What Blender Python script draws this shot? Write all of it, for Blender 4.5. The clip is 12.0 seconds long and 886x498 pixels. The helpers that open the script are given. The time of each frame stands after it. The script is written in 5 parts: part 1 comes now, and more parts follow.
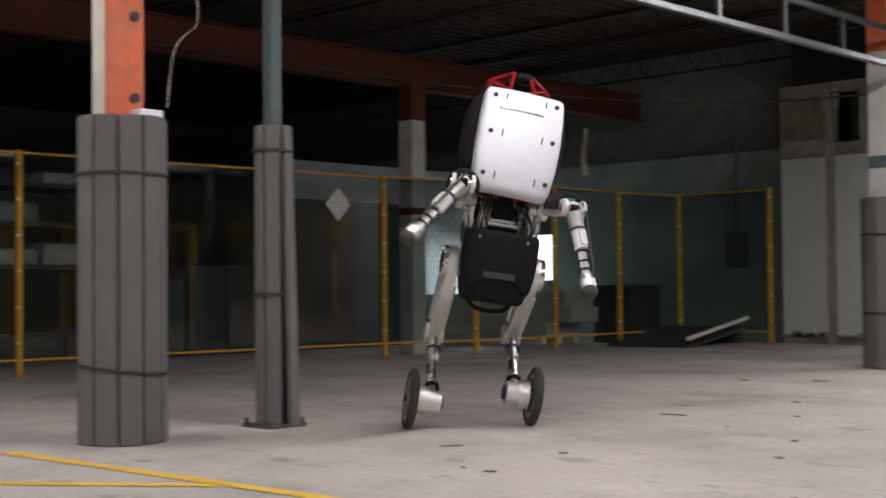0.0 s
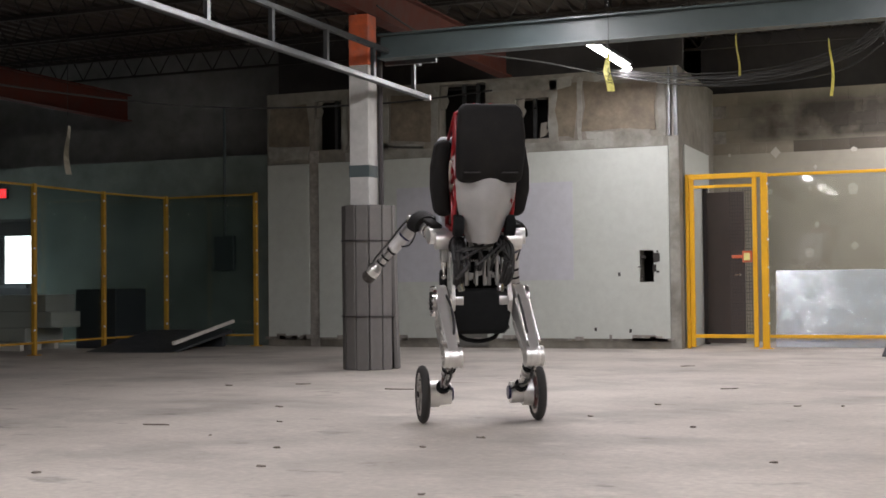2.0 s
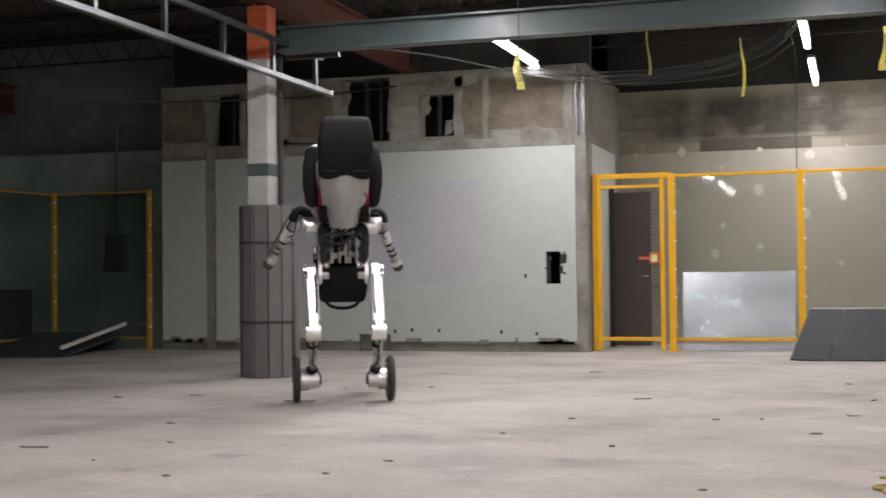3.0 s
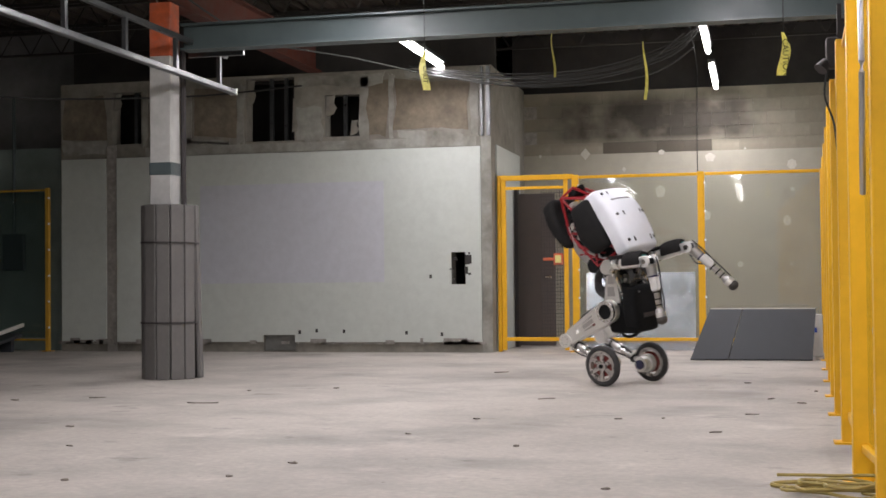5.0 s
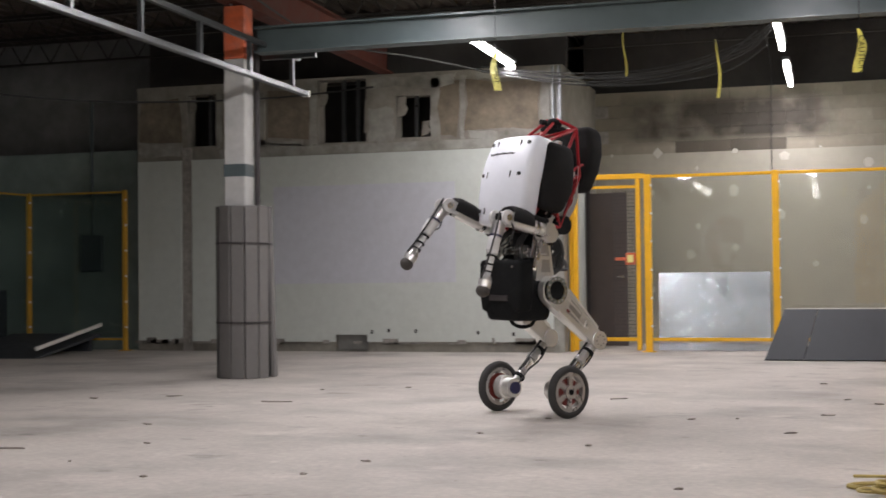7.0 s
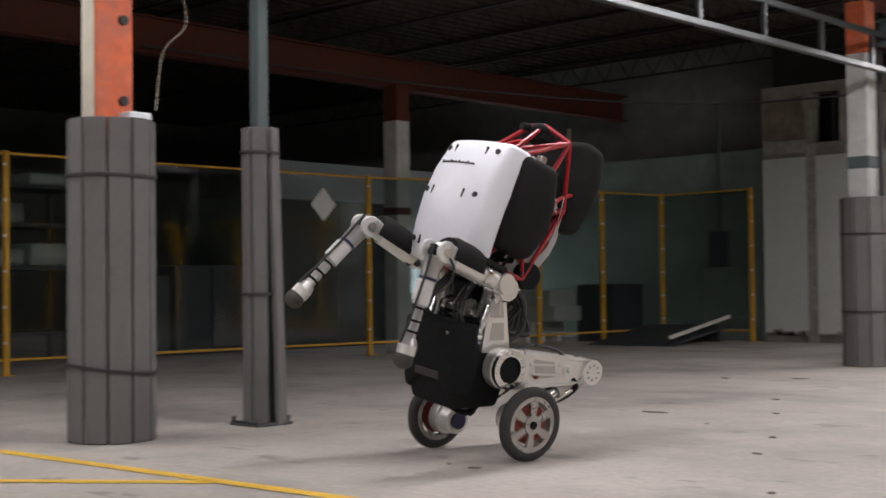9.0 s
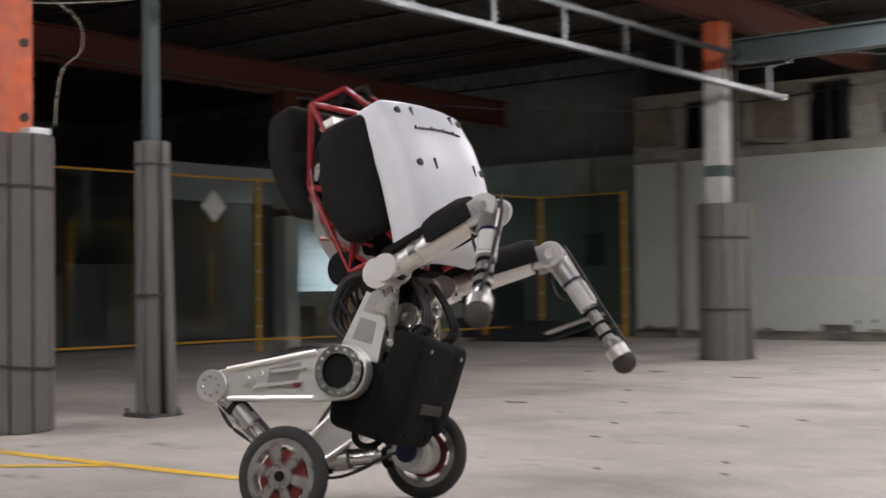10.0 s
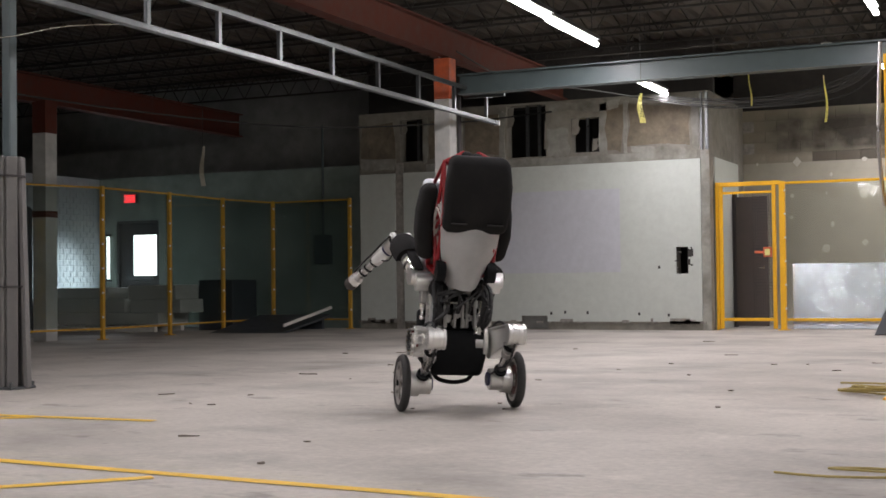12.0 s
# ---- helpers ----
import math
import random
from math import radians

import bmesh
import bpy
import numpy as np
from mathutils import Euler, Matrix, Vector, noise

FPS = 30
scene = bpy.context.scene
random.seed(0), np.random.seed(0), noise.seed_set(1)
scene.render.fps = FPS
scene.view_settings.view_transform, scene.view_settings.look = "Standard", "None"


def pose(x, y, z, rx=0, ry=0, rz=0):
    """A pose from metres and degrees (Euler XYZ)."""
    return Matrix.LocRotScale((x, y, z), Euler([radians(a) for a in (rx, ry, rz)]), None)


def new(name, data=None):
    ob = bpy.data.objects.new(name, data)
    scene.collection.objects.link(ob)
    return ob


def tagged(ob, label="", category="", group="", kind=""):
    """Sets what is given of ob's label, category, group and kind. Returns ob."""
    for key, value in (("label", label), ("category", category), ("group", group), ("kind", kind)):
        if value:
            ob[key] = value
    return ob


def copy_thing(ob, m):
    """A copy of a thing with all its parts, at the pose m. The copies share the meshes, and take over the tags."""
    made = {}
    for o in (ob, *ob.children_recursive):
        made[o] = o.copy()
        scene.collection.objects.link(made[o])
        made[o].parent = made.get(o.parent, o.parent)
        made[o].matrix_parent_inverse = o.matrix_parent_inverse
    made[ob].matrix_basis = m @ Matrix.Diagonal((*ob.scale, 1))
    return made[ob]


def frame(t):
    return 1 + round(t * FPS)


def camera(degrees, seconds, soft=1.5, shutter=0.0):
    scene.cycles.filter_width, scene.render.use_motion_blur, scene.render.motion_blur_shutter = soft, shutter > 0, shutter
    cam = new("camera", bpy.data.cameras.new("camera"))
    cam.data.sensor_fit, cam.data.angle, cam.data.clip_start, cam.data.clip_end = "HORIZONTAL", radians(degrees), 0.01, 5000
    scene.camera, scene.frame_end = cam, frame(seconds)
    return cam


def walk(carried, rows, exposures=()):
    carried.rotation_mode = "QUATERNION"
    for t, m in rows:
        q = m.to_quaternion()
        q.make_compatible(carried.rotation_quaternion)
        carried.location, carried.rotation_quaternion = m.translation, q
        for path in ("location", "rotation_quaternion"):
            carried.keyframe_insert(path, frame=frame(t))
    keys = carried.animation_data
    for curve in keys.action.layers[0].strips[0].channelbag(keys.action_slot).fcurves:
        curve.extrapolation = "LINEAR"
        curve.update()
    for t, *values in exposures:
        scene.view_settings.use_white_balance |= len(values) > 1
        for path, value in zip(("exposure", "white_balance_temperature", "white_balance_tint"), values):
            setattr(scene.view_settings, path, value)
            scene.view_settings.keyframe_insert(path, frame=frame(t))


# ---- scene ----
cam = camera(37.2, 12.0, soft=1.6, shutter=0.4)
PATH = [
    (0, pose(-0.201, 0.351, 0.860, 91.81, 0.58, 43.93)),
    (0.5, pose(-0.221, 0.383, 0.870, 91.75, 0.45, 36.76)),
    (1, pose(-0.242, 0.433, 0.875, 91.67, 0.53, 28.73)),
    (1.5, pose(-0.263, 0.483, 0.890, 91.65, 0.61, 23.20)),
    (2, pose(-0.264, 0.488, 0.894, 91.64, 0.63, 21.93)),
    (2.5, pose(-0.385, 0.703, 0.939, 91.52, 0.65, 20.68)),
    (3, pose(-0.485, 0.967, 0.992, 91.36, 0.60, 17.58)),
    (5, pose(-0.490, 0.975, 0.993, 91.34, 0.56, 13.45)),
    (5.5, pose(-0.501, 0.977, 0.999, 91.32, 0.56, 13.28)),
    (6, pose(-0.500, 0.985, 0.998, 91.33, 0.56, 13.55)),
    (6.5, pose(-0.508, 0.990, 0.998, 91.34, 0.62, 14.40)),
    (6.7, pose(-0.508, 0.990, 1.000, 91.34, 0.62, 14.93)),
    (8.5, pose(-0.139, 0.300, 0.860, 91.80, 0.65, 35.85)),
    (9, pose(-0.116, 0.258, 0.865, 91.76, 0.66, 43.25)),
    (9.5, pose(-0.110, 0.276, 0.874, 91.78, 0.60, 46.43)),
    (10, pose(0.530, -0.265, 0.905, 91.52, 0.66, 38.68)),
    (10.5, pose(1.034, -2.241, 0.870, 91.42, 0.61, 27.71)),
    (11, pose(1.002, -2.763, 0.858, 91.36, 0.64, 24.55)),
    (11.5, pose(1.002, -2.763, 0.858, 91.36, 0.66, 24.78)),
    (12, pose(1.002, -2.763, 0.858, 91.38, 0.66, 24.73)),
]
walk(cam, PATH)

# ---- world, lamps ----
world = bpy.data.worlds.new("world")
scene.world = world
world.use_nodes = True
sky = world.node_tree.nodes.new("ShaderNodeTexSky")
sky.sky_type = "NISHITA"
sky.sun_disc = False
sky.sun_elevation, sky.sun_rotation = 0.7, 0.4
world.node_tree.links.new(sky.outputs[0], world.node_tree.nodes["Background"].inputs[0])
world.node_tree.nodes["Background"].inputs[1].default_value = 0.1
LAMP_POWER = 67.0
LAMP_TINT = (1.0, 0.94, 1.0)
WINDOW_POWER = 55.0
scene.view_settings.exposure = 0.0

# ---- materials ----


def material(name, colour, rough=0.6, metal=0.0, grain=0.0, scale=30.0, stain=0.0, stain_scale=1.2, stain_colour=None, bump=0.0, spread=0.0, coat=0.0):
    """A surface with fine grain, broad stains, relief and piece to piece variation."""
    m = bpy.data.materials.new(name)
    m.use_nodes = True
    nt = m.node_tree
    b = nt.nodes["Principled BSDF"]
    b.inputs["Roughness"].default_value, b.inputs["Metallic"].default_value = rough, metal
    b.inputs["Coat Weight"].default_value = coat
    co = nt.nodes.new("ShaderNodeTexCoord")

    def mixed(kind, fac, a, c):
        n = nt.nodes.new("ShaderNodeMix")
        n.data_type, n.blend_type = "RGBA", kind
        for slot, v in ((0, fac), (6, a), (7, c)):
            if hasattr(v, "links"):
                nt.links.new(v, n.inputs[slot])
            else:
                n.inputs[slot].default_value = v
        return n.outputs[2]

    def ramped(sc, lo, hi, detail=6.0):
        n = nt.nodes.new("ShaderNodeTexNoise")
        n.inputs["Scale"].default_value, n.inputs["Detail"].default_value = sc, detail
        n.inputs["Roughness"].default_value = 0.62
        nt.links.new(co.outputs["Object"], n.inputs["Vector"])
        r = nt.nodes.new("ShaderNodeMapRange")
        r.inputs[1].default_value, r.inputs[2].default_value = lo, hi
        nt.links.new(n.outputs[0], r.inputs[0])
        return r.outputs[0]

    out = (*colour, 1.0)
    if stain:
        dark = stain_colour or tuple(c * 0.45 for c in colour)
        f = ramped(stain_scale, 0.42, 0.72)
        mul = nt.nodes.new("ShaderNodeMath")
        mul.operation = "MULTIPLY"
        mul.inputs[1].default_value = stain
        nt.links.new(f, mul.inputs[0])
        out = mixed("MIX", mul.outputs[0], out, (*dark, 1.0))
    if grain:
        f = ramped(scale, 0.3, 0.7)
        lo, hi = 1 - grain, 1 + grain
        g = mixed("MIX", f, (lo, lo, lo, 1), (hi, hi, hi, 1))
        out = mixed("MULTIPLY", 1.0, out, g)
        rr = nt.nodes.new("ShaderNodeMapRange")
        rr.inputs[3].default_value, rr.inputs[4].default_value = max(0.03, rough - min(0.12, grain)), min(1.0, rough + min(0.12, grain))
        nt.links.new(f, rr.inputs[0])
        nt.links.new(rr.outputs[0], b.inputs["Roughness"])
    if spread:
        info = nt.nodes.new("ShaderNodeObjectInfo")
        lo, hi = 1 - spread, 1 + spread
        g = mixed("MIX", info.outputs["Random"], (lo, lo, lo, 1), (hi, hi, hi, 1))
        out = mixed("MULTIPLY", 1.0, out, g)
    if hasattr(out, "links"):
        nt.links.new(out, b.inputs["Base Color"])
    else:
        b.inputs["Base Color"].default_value = out
    if bump:
        h = ramped(scale * 1.3, 0.2, 0.8)
        n = nt.nodes.new("ShaderNodeBump")
        n.inputs["Strength"].default_value, n.inputs["Distance"].default_value = bump, 0.01
        nt.links.new(h, n.inputs["Height"])
        nt.links.new(n.outputs[0], b.inputs["Normal"])
    return m


def glowing(name, colour, strength):
    m = bpy.data.materials.new(name)
    m.use_nodes = True
    b = m.node_tree.nodes["Principled BSDF"]
    b.inputs["Base Color"].default_value = (*colour, 1)
    b.inputs["Emission Color"].default_value = (*colour, 1)
    b.inputs["Emission Strength"].default_value = strength
    return m


def clear_sheet(name, tint, rough, most=0.30):
    """Thin clear plastic: sees through, with a soft mirror of the lamps."""
    m = bpy.data.materials.new(name)
    m.use_nodes = True
    nt = m.node_tree
    nt.nodes.remove(nt.nodes["Principled BSDF"])
    see, gloss, mix = nt.nodes.new("ShaderNodeBsdfTransparent"), nt.nodes.new("ShaderNodeBsdfGlossy"), nt.nodes.new("ShaderNodeMixShader")
    see.inputs[0].default_value = (*tint, 1)
    gloss.inputs["Roughness"].default_value = rough
    lw = nt.nodes.new("ShaderNodeLayerWeight")
    lw.inputs["Blend"].default_value = 0.25
    fr = nt.nodes.new("ShaderNodeMapRange")
    fr.inputs[3].default_value, fr.inputs[4].default_value = most / 6, most
    nt.links.new(lw.outputs["Facing"], fr.inputs[0])
    no = nt.nodes.new("ShaderNodeTexNoise")
    no.inputs["Scale"].default_value = 0.8
    bu = nt.nodes.new("ShaderNodeBump")
    bu.inputs["Strength"].default_value, bu.inputs["Distance"].default_value = 0.3, 0.02
    nt.links.new(no.outputs[0], bu.inputs["Height"])
    nt.links.new(bu.outputs[0], gloss.inputs["Normal"])
    nt.links.new(fr.outputs[0], mix.inputs[0])
    nt.links.new(see.outputs[0], mix.inputs[1])
    nt.links.new(gloss.outputs[0], mix.inputs[2])
    nt.links.new(mix.outputs[0], nt.nodes["Material Output"].inputs[0])
    return m


def floor_surface():
    """Worn concrete: broad blotches, streaks of traffic, fine speckle."""
    m = material("worn_concrete", (0.47, 0.435, 0.39), 0.72, grain=0.16, scale=22, stain=0.65, stain_scale=0.55, stain_colour=(0.235, 0.215, 0.19), bump=0.12)
    nt = m.node_tree
    b = nt.nodes["Principled BSDF"]
    was = b.inputs["Base Color"].links[0].from_socket
    co = nt.nodes.new("ShaderNodeTexCoord")
    mp = nt.nodes.new("ShaderNodeMapping")
    mp.inputs["Rotation"].default_value = (0, 0, 0.5)
    mp.inputs["Scale"].default_value = (0.9, 1.15, 1)
    no = nt.nodes.new("ShaderNodeTexNoise")
    no.inputs["Scale"].default_value, no.inputs["Detail"].default_value, no.inputs["Roughness"].default_value = 0.9, 7, 0.58
    ra = nt.nodes.new("ShaderNodeMapRange")
    ra.inputs[1].default_value, ra.inputs[2].default_value, ra.inputs[3].default_value, ra.inputs[4].default_value = 0.5, 0.78, 1.0, 0.55
    mu = nt.nodes.new("ShaderNodeMix")
    mu.data_type, mu.blend_type = "RGBA", "MULTIPLY"
    mu.inputs[0].default_value = 1.0
    nt.links.new(co.outputs["Object"], mp.inputs[0])
    nt.links.new(mp.outputs[0], no.inputs["Vector"])
    nt.links.new(no.outputs[0], ra.inputs[0])
    nt.links.new(was, mu.inputs[6])
    nt.links.new(ra.outputs[0], mu.inputs[7])
    last = mu.outputs[2]
    for scale, lo, hi, mult, squash in ((3.2, 0.62, 0.70, 0.62, 0.6), (11.0, 0.68, 0.74, 0.5, 0.8), (1.7, 0.60, 0.72, 1.22, 0.9)):
        mp2 = nt.nodes.new("ShaderNodeMapping")
        mp2.inputs["Location"].default_value, mp2.inputs["Rotation"].default_value, mp2.inputs["Scale"].default_value = (scale, 3.1, 0), (0, 0, scale), (squash, 1, 1)
        n2 = nt.nodes.new("ShaderNodeTexNoise")
        n2.inputs["Scale"].default_value, n2.inputs["Detail"].default_value, n2.inputs["Roughness"].default_value = scale, 5, 0.6
        r2 = nt.nodes.new("ShaderNodeMapRange")
        r2.inputs[1].default_value, r2.inputs[2].default_value, r2.inputs[3].default_value, r2.inputs[4].default_value = lo, hi, 1.0, mult
        m2 = nt.nodes.new("ShaderNodeMix")
        m2.data_type, m2.blend_type = "RGBA", "MULTIPLY"
        m2.inputs[0].default_value = 1.0
        nt.links.new(co.outputs["Object"], mp2.inputs[0])
        nt.links.new(mp2.outputs[0], n2.inputs["Vector"])
        nt.links.new(n2.outputs[0], r2.inputs[0])
        nt.links.new(last, m2.inputs[6])
        nt.links.new(r2.outputs[0], m2.inputs[7])
        last = m2.outputs[2]
    nt.links.new(last, b.inputs["Base Color"])
    return m


M_FLOOR = floor_surface()
M_WHITE_WALL = material("aged_white_paint", (0.535, 0.565, 0.525), 0.6, grain=0.05, scale=9, stain=0.35, stain_scale=0.5, stain_colour=(0.47, 0.50, 0.46), bump=0.08)
# wall white tinted bluer, a soft reflection put into the colour
M_BLUE_REFLECT = material("bluish_reflection_white", (0.515, 0.525, 0.565), 0.5, grain=0.05, scale=9, stain=0.3, stain_scale=0.6, stain_colour=(0.50, 0.51, 0.52))
M_PLASTER = material("rough_plaster", (0.265, 0.25, 0.215), 0.85, grain=0.22, scale=6, stain=0.95, stain_scale=1.1, stain_colour=(0.16, 0.145, 0.12), bump=0.4)
M_TRIM = material("grey_mortar", (0.33, 0.31, 0.28), 0.9, grain=0.25, scale=14, stain=0.7, stain_scale=3, bump=0.4)
M_BLOCK = material("grey_block", (0.31, 0.285, 0.225), 0.85, grain=0.12, scale=9, stain=0.6, stain_scale=0.9, stain_colour=(0.17, 0.15, 0.115), bump=0.2, spread=0.05)


def soot(m):
    """A burnt smear across the courses of the wall, where a fire or heater stood."""
    nt = m.node_tree
    b = nt.nodes["Principled BSDF"]
    was = b.inputs["Base Color"].links[0].from_socket
    geo, sep, noi = nt.nodes.new("ShaderNodeNewGeometry"), nt.nodes.new("ShaderNodeSeparateXYZ"), nt.nodes.new("ShaderNodeTexNoise")
    noi.inputs["Scale"].default_value, noi.inputs["Detail"].default_value = 1.6, 6
    nt.links.new(geo.outputs["Position"], sep.inputs[0])
    nt.links.new(geo.outputs["Position"], noi.inputs["Vector"])
    masks = []
    for axis, a0, a1 in ((0, -3.9, -3.1), (0, 0.0, -0.8), (2, 3.0, 3.16), (2, 3.92, 3.62)):
        r = nt.nodes.new("ShaderNodeMapRange")
        r.inputs[1].default_value, r.inputs[2].default_value = a0, a1
        nt.links.new(sep.outputs[axis], r.inputs[0])
        masks.append(r.outputs[0])
    wob = nt.nodes.new("ShaderNodeMapRange")
    wob.inputs[1].default_value, wob.inputs[2].default_value = 0.2, 0.55
    nt.links.new(noi.outputs[0], wob.inputs[0])
    total = wob.outputs[0]
    for one in masks:
        mul = nt.nodes.new("ShaderNodeMath")
        mul.operation = "MULTIPLY"
        nt.links.new(total, mul.inputs[0])
        nt.links.new(one, mul.inputs[1])
        total = mul.outputs[0]
    mix = nt.nodes.new("ShaderNodeMix")
    mix.data_type = "RGBA"
    nt.links.new(total, mix.inputs[0])
    nt.links.new(was, mix.inputs[6])
    mix.inputs[7].default_value = (0.05, 0.043, 0.033, 1)
    nt.links.new(mix.outputs[2], b.inputs["Base Color"])


soot(M_BLOCK)
M_SOOT = material("sooty_block", (0.12, 0.106, 0.082), 0.9, grain=0.2, scale=7, stain=0.7, stain_scale=1.6, bump=0.2, spread=0.15)
M_DRYWALL = material("unpainted_drywall", (0.40, 0.375, 0.31), 0.75, grain=0.06, scale=5, stain=0.3, stain_scale=0.7, bump=0.05)
M_SPACKLE = material("dried_filler", (0.53, 0.515, 0.455), 0.8, grain=0.1, scale=30)
M_SPACKLE_GREY = material("skimmed_grey_plaster", (0.32, 0.315, 0.28), 0.8, grain=0.18, scale=8, stain=0.9, stain_scale=2.4, stain_colour=(0.15, 0.14, 0.115), bump=0.2)
M_DIM_PLATE = material("dull_grey_plate", (0.20, 0.20, 0.185), 0.6, grain=0.15, scale=9, stain=0.4, stain_scale=3)
M_GREEN_WALL = material("faded_green_paint", (0.23, 0.28, 0.255), 0.7, grain=0.1, scale=5, stain=0.7, stain_scale=0.7, stain_colour=(0.09, 0.115, 0.105), bump=0.1)
M_BRICK_WHITE = material("painted_brick", (0.36, 0.39, 0.42), 0.55, grain=0.08, scale=20, bump=0.15, spread=0.06)
# near-black; on the sheets behind and above walls it paints shade
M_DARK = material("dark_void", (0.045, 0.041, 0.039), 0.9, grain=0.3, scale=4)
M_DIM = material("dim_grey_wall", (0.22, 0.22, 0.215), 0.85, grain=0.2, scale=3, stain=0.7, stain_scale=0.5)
M_ROOF = material("rusty_roof_deck", (0.060, 0.048, 0.038), 0.8, grain=0.3, scale=3, stain=0.6, stain_scale=0.9, bump=0.1)
M_JOIST = material("dark_joist_paint", (0.028, 0.024, 0.021), 0.7, grain=0.3, scale=6)
M_RED_STEEL = material("red_primer_steel", (0.085, 0.016, 0.007), 0.8, grain=0.2, scale=6, stain=0.7, stain_scale=2.0, stain_colour=(0.07, 0.025, 0.02), bump=0.1)
M_ORANGE = material("orange_primer", (0.62, 0.13, 0.05), 0.6, grain=0.2, scale=9, stain=0.6, stain_scale=7.0, stain_colour=(0.42, 0.16, 0.12), bump=0.1)
M_GREEN_STEEL = material("grey_green_steel", (0.075, 0.098, 0.102), 0.45, grain=0.12, scale=8, stain=0.3, stain_scale=2)
M_GALV = material("galvanised_steel", (0.15, 0.158, 0.162), 0.38, metal=0.9, grain=0.15, scale=14)
M_CREAM = material("cream_paint", (0.62, 0.58, 0.47), 0.55, grain=0.08, scale=10, stain=0.3, stain_scale=3)
M_COLUMN = material("grey_white_paint", (0.50, 0.50, 0.48), 0.55, grain=0.08, scale=10, stain=0.4, stain_scale=3)
M_FOAM = material("grey_foam", (0.14, 0.134, 0.127), 0.85, grain=0.1, scale=24, stain=0.2, stain_scale=2, bump=0.06, spread=0.09)
M_STRAP = material("dark_strap", (0.035, 0.03, 0.03), 0.7)
M_YELLOW = material("yellow_powder_coat", (0.85, 0.46, 0.012), 0.42, grain=0.05, scale=12, stain=0.15, stain_scale=4)
# fence yellow darkened for the poorly lit storage side, shade in the colour
M_YELLOW_SHADED = material("shaded_yellow_paint", (0.56, 0.31, 0.03), 0.6, grain=0.12, scale=10, stain=0.4, stain_scale=3)
M_CLEAR = clear_sheet("clear_polycarbonate", (0.94, 0.955, 0.94), 0.03)
# darker tint dims the storage area seen through these sheets
M_CLEAR_DIM = clear_sheet("dim_tinted_polycarbonate", (0.74, 0.78, 0.765), 0.05, 0.14)
M_FLOOR_TAPE = material("yellow_floor_paint", (0.80, 0.50, 0.06), 0.6, grain=0.15, scale=18, stain=0.35, stain_scale=5)
M_TUBE = glowing("lit_tube", (1.0, 0.97, 0.9), 30.0)
M_EXIT = glowing("exit_red", (1.0, 0.04, 0.05), 2.2)
M_DAY = glowing("daylight_pane", (0.95, 0.98, 1.0), 4.0)
M_DOOR = material("brown_door", (0.075, 0.06, 0.055), 0.55, grain=0.1, scale=8)
M_DARK_DOOR = material("black_door", (0.035, 0.036, 0.04), 0.5, grain=0.1, scale=8)
M_SHEET = material("bright_metal_sheet", (0.62, 0.65, 0.69), 0.22, metal=0.97, grain=0.06, scale=2)
M_BOARD = material("dark_grey_board", (0.05, 0.055, 0.062), 0.55, grain=0.08, scale=9, stain=0.15, stain_scale=2)
M_EDGE = material("pale_board_edge", (0.62, 0.60, 0.55), 0.7, grain=0.1, scale=15)
M_CARTON = material("white_carton", (0.62, 0.61, 0.58), 0.75, grain=0.06, scale=10, stain=0.2, stain_scale=3, spread=0.1)
M_BLUE = material("blue_print", (0.03, 0.08, 0.4), 0.6)
M_TAPE = material("caution_tape", (0.74, 0.70, 0.26), 0.4, grain=0.15, scale=25)
M_BLACK_PRINT = material("black_print", (0.02, 0.02, 0.02), 0.6)
M_CABLE = material("black_cable", (0.025, 0.025, 0.025), 0.6)
M_OLIVE_HOSE = material("yellow_hose", (0.36, 0.28, 0.08), 0.5, grain=0.1, scale=30)
M_CONE = material("orange_cone", (0.75, 0.10, 0.03), 0.5)
M_DEBRIS = material("dirt_chip", (0.19, 0.165, 0.14), 0.9, grain=0.3, scale=40)
M_STORE = material("dark_cabinet", (0.055, 0.062, 0.072), 0.6, grain=0.2, scale=4, spread=0.25)
M_WRAP = material("cloudy_wrap", (0.35, 0.37, 0.37), 0.3, grain=0.2, scale=3, bump=0.3)
M_SIGN = material("white_sign", (0.68, 0.68, 0.65), 0.6, grain=0.05, scale=10)

# robot
M_ALU = material("machined_aluminium", (0.82, 0.81, 0.78), 0.37, metal=0.86, grain=0.025, scale=9)
M_ALU_DARK = material("dull_aluminium", (0.50, 0.49, 0.475), 0.32, metal=0.8, grain=0.05, scale=30)
M_STEEL = material("polished_steel", (0.70, 0.69, 0.67), 0.2, metal=1.0, grain=0.08, scale=20)
M_SHELL = material("white_shell", (0.84, 0.865, 0.92), 0.4, grain=0.02, scale=12, stain=0.08, stain_scale=5)
M_SHELL_GREY = material("pale_grey_shell", (0.66, 0.655, 0.64), 0.5, grain=0.05, scale=10, stain=0.2, stain_scale=4)
M_PAD = material("black_foam_pad", (0.013, 0.0125, 0.0125), 0.9, grain=0.2, scale=25, stain=0.25, stain_scale=6, stain_colour=(0.03, 0.027, 0.024), bump=0.1)
M_TIP = material("scuffed_rubber", (0.055, 0.048, 0.042), 0.75, grain=0.25, scale=30, stain=0.5, stain_scale=12)
M_BOX = material("black_plastic", (0.008, 0.0085, 0.009), 0.85, grain=0.15, scale=20)
M_RUBBER = material("tyre_rubber", (0.035, 0.034, 0.033), 0.8, grain=0.2, scale=40, bump=0.2)
M_RIM = material("cast_rim", (0.40, 0.38, 0.36), 0.32, metal=0.7, grain=0.15, scale=20)
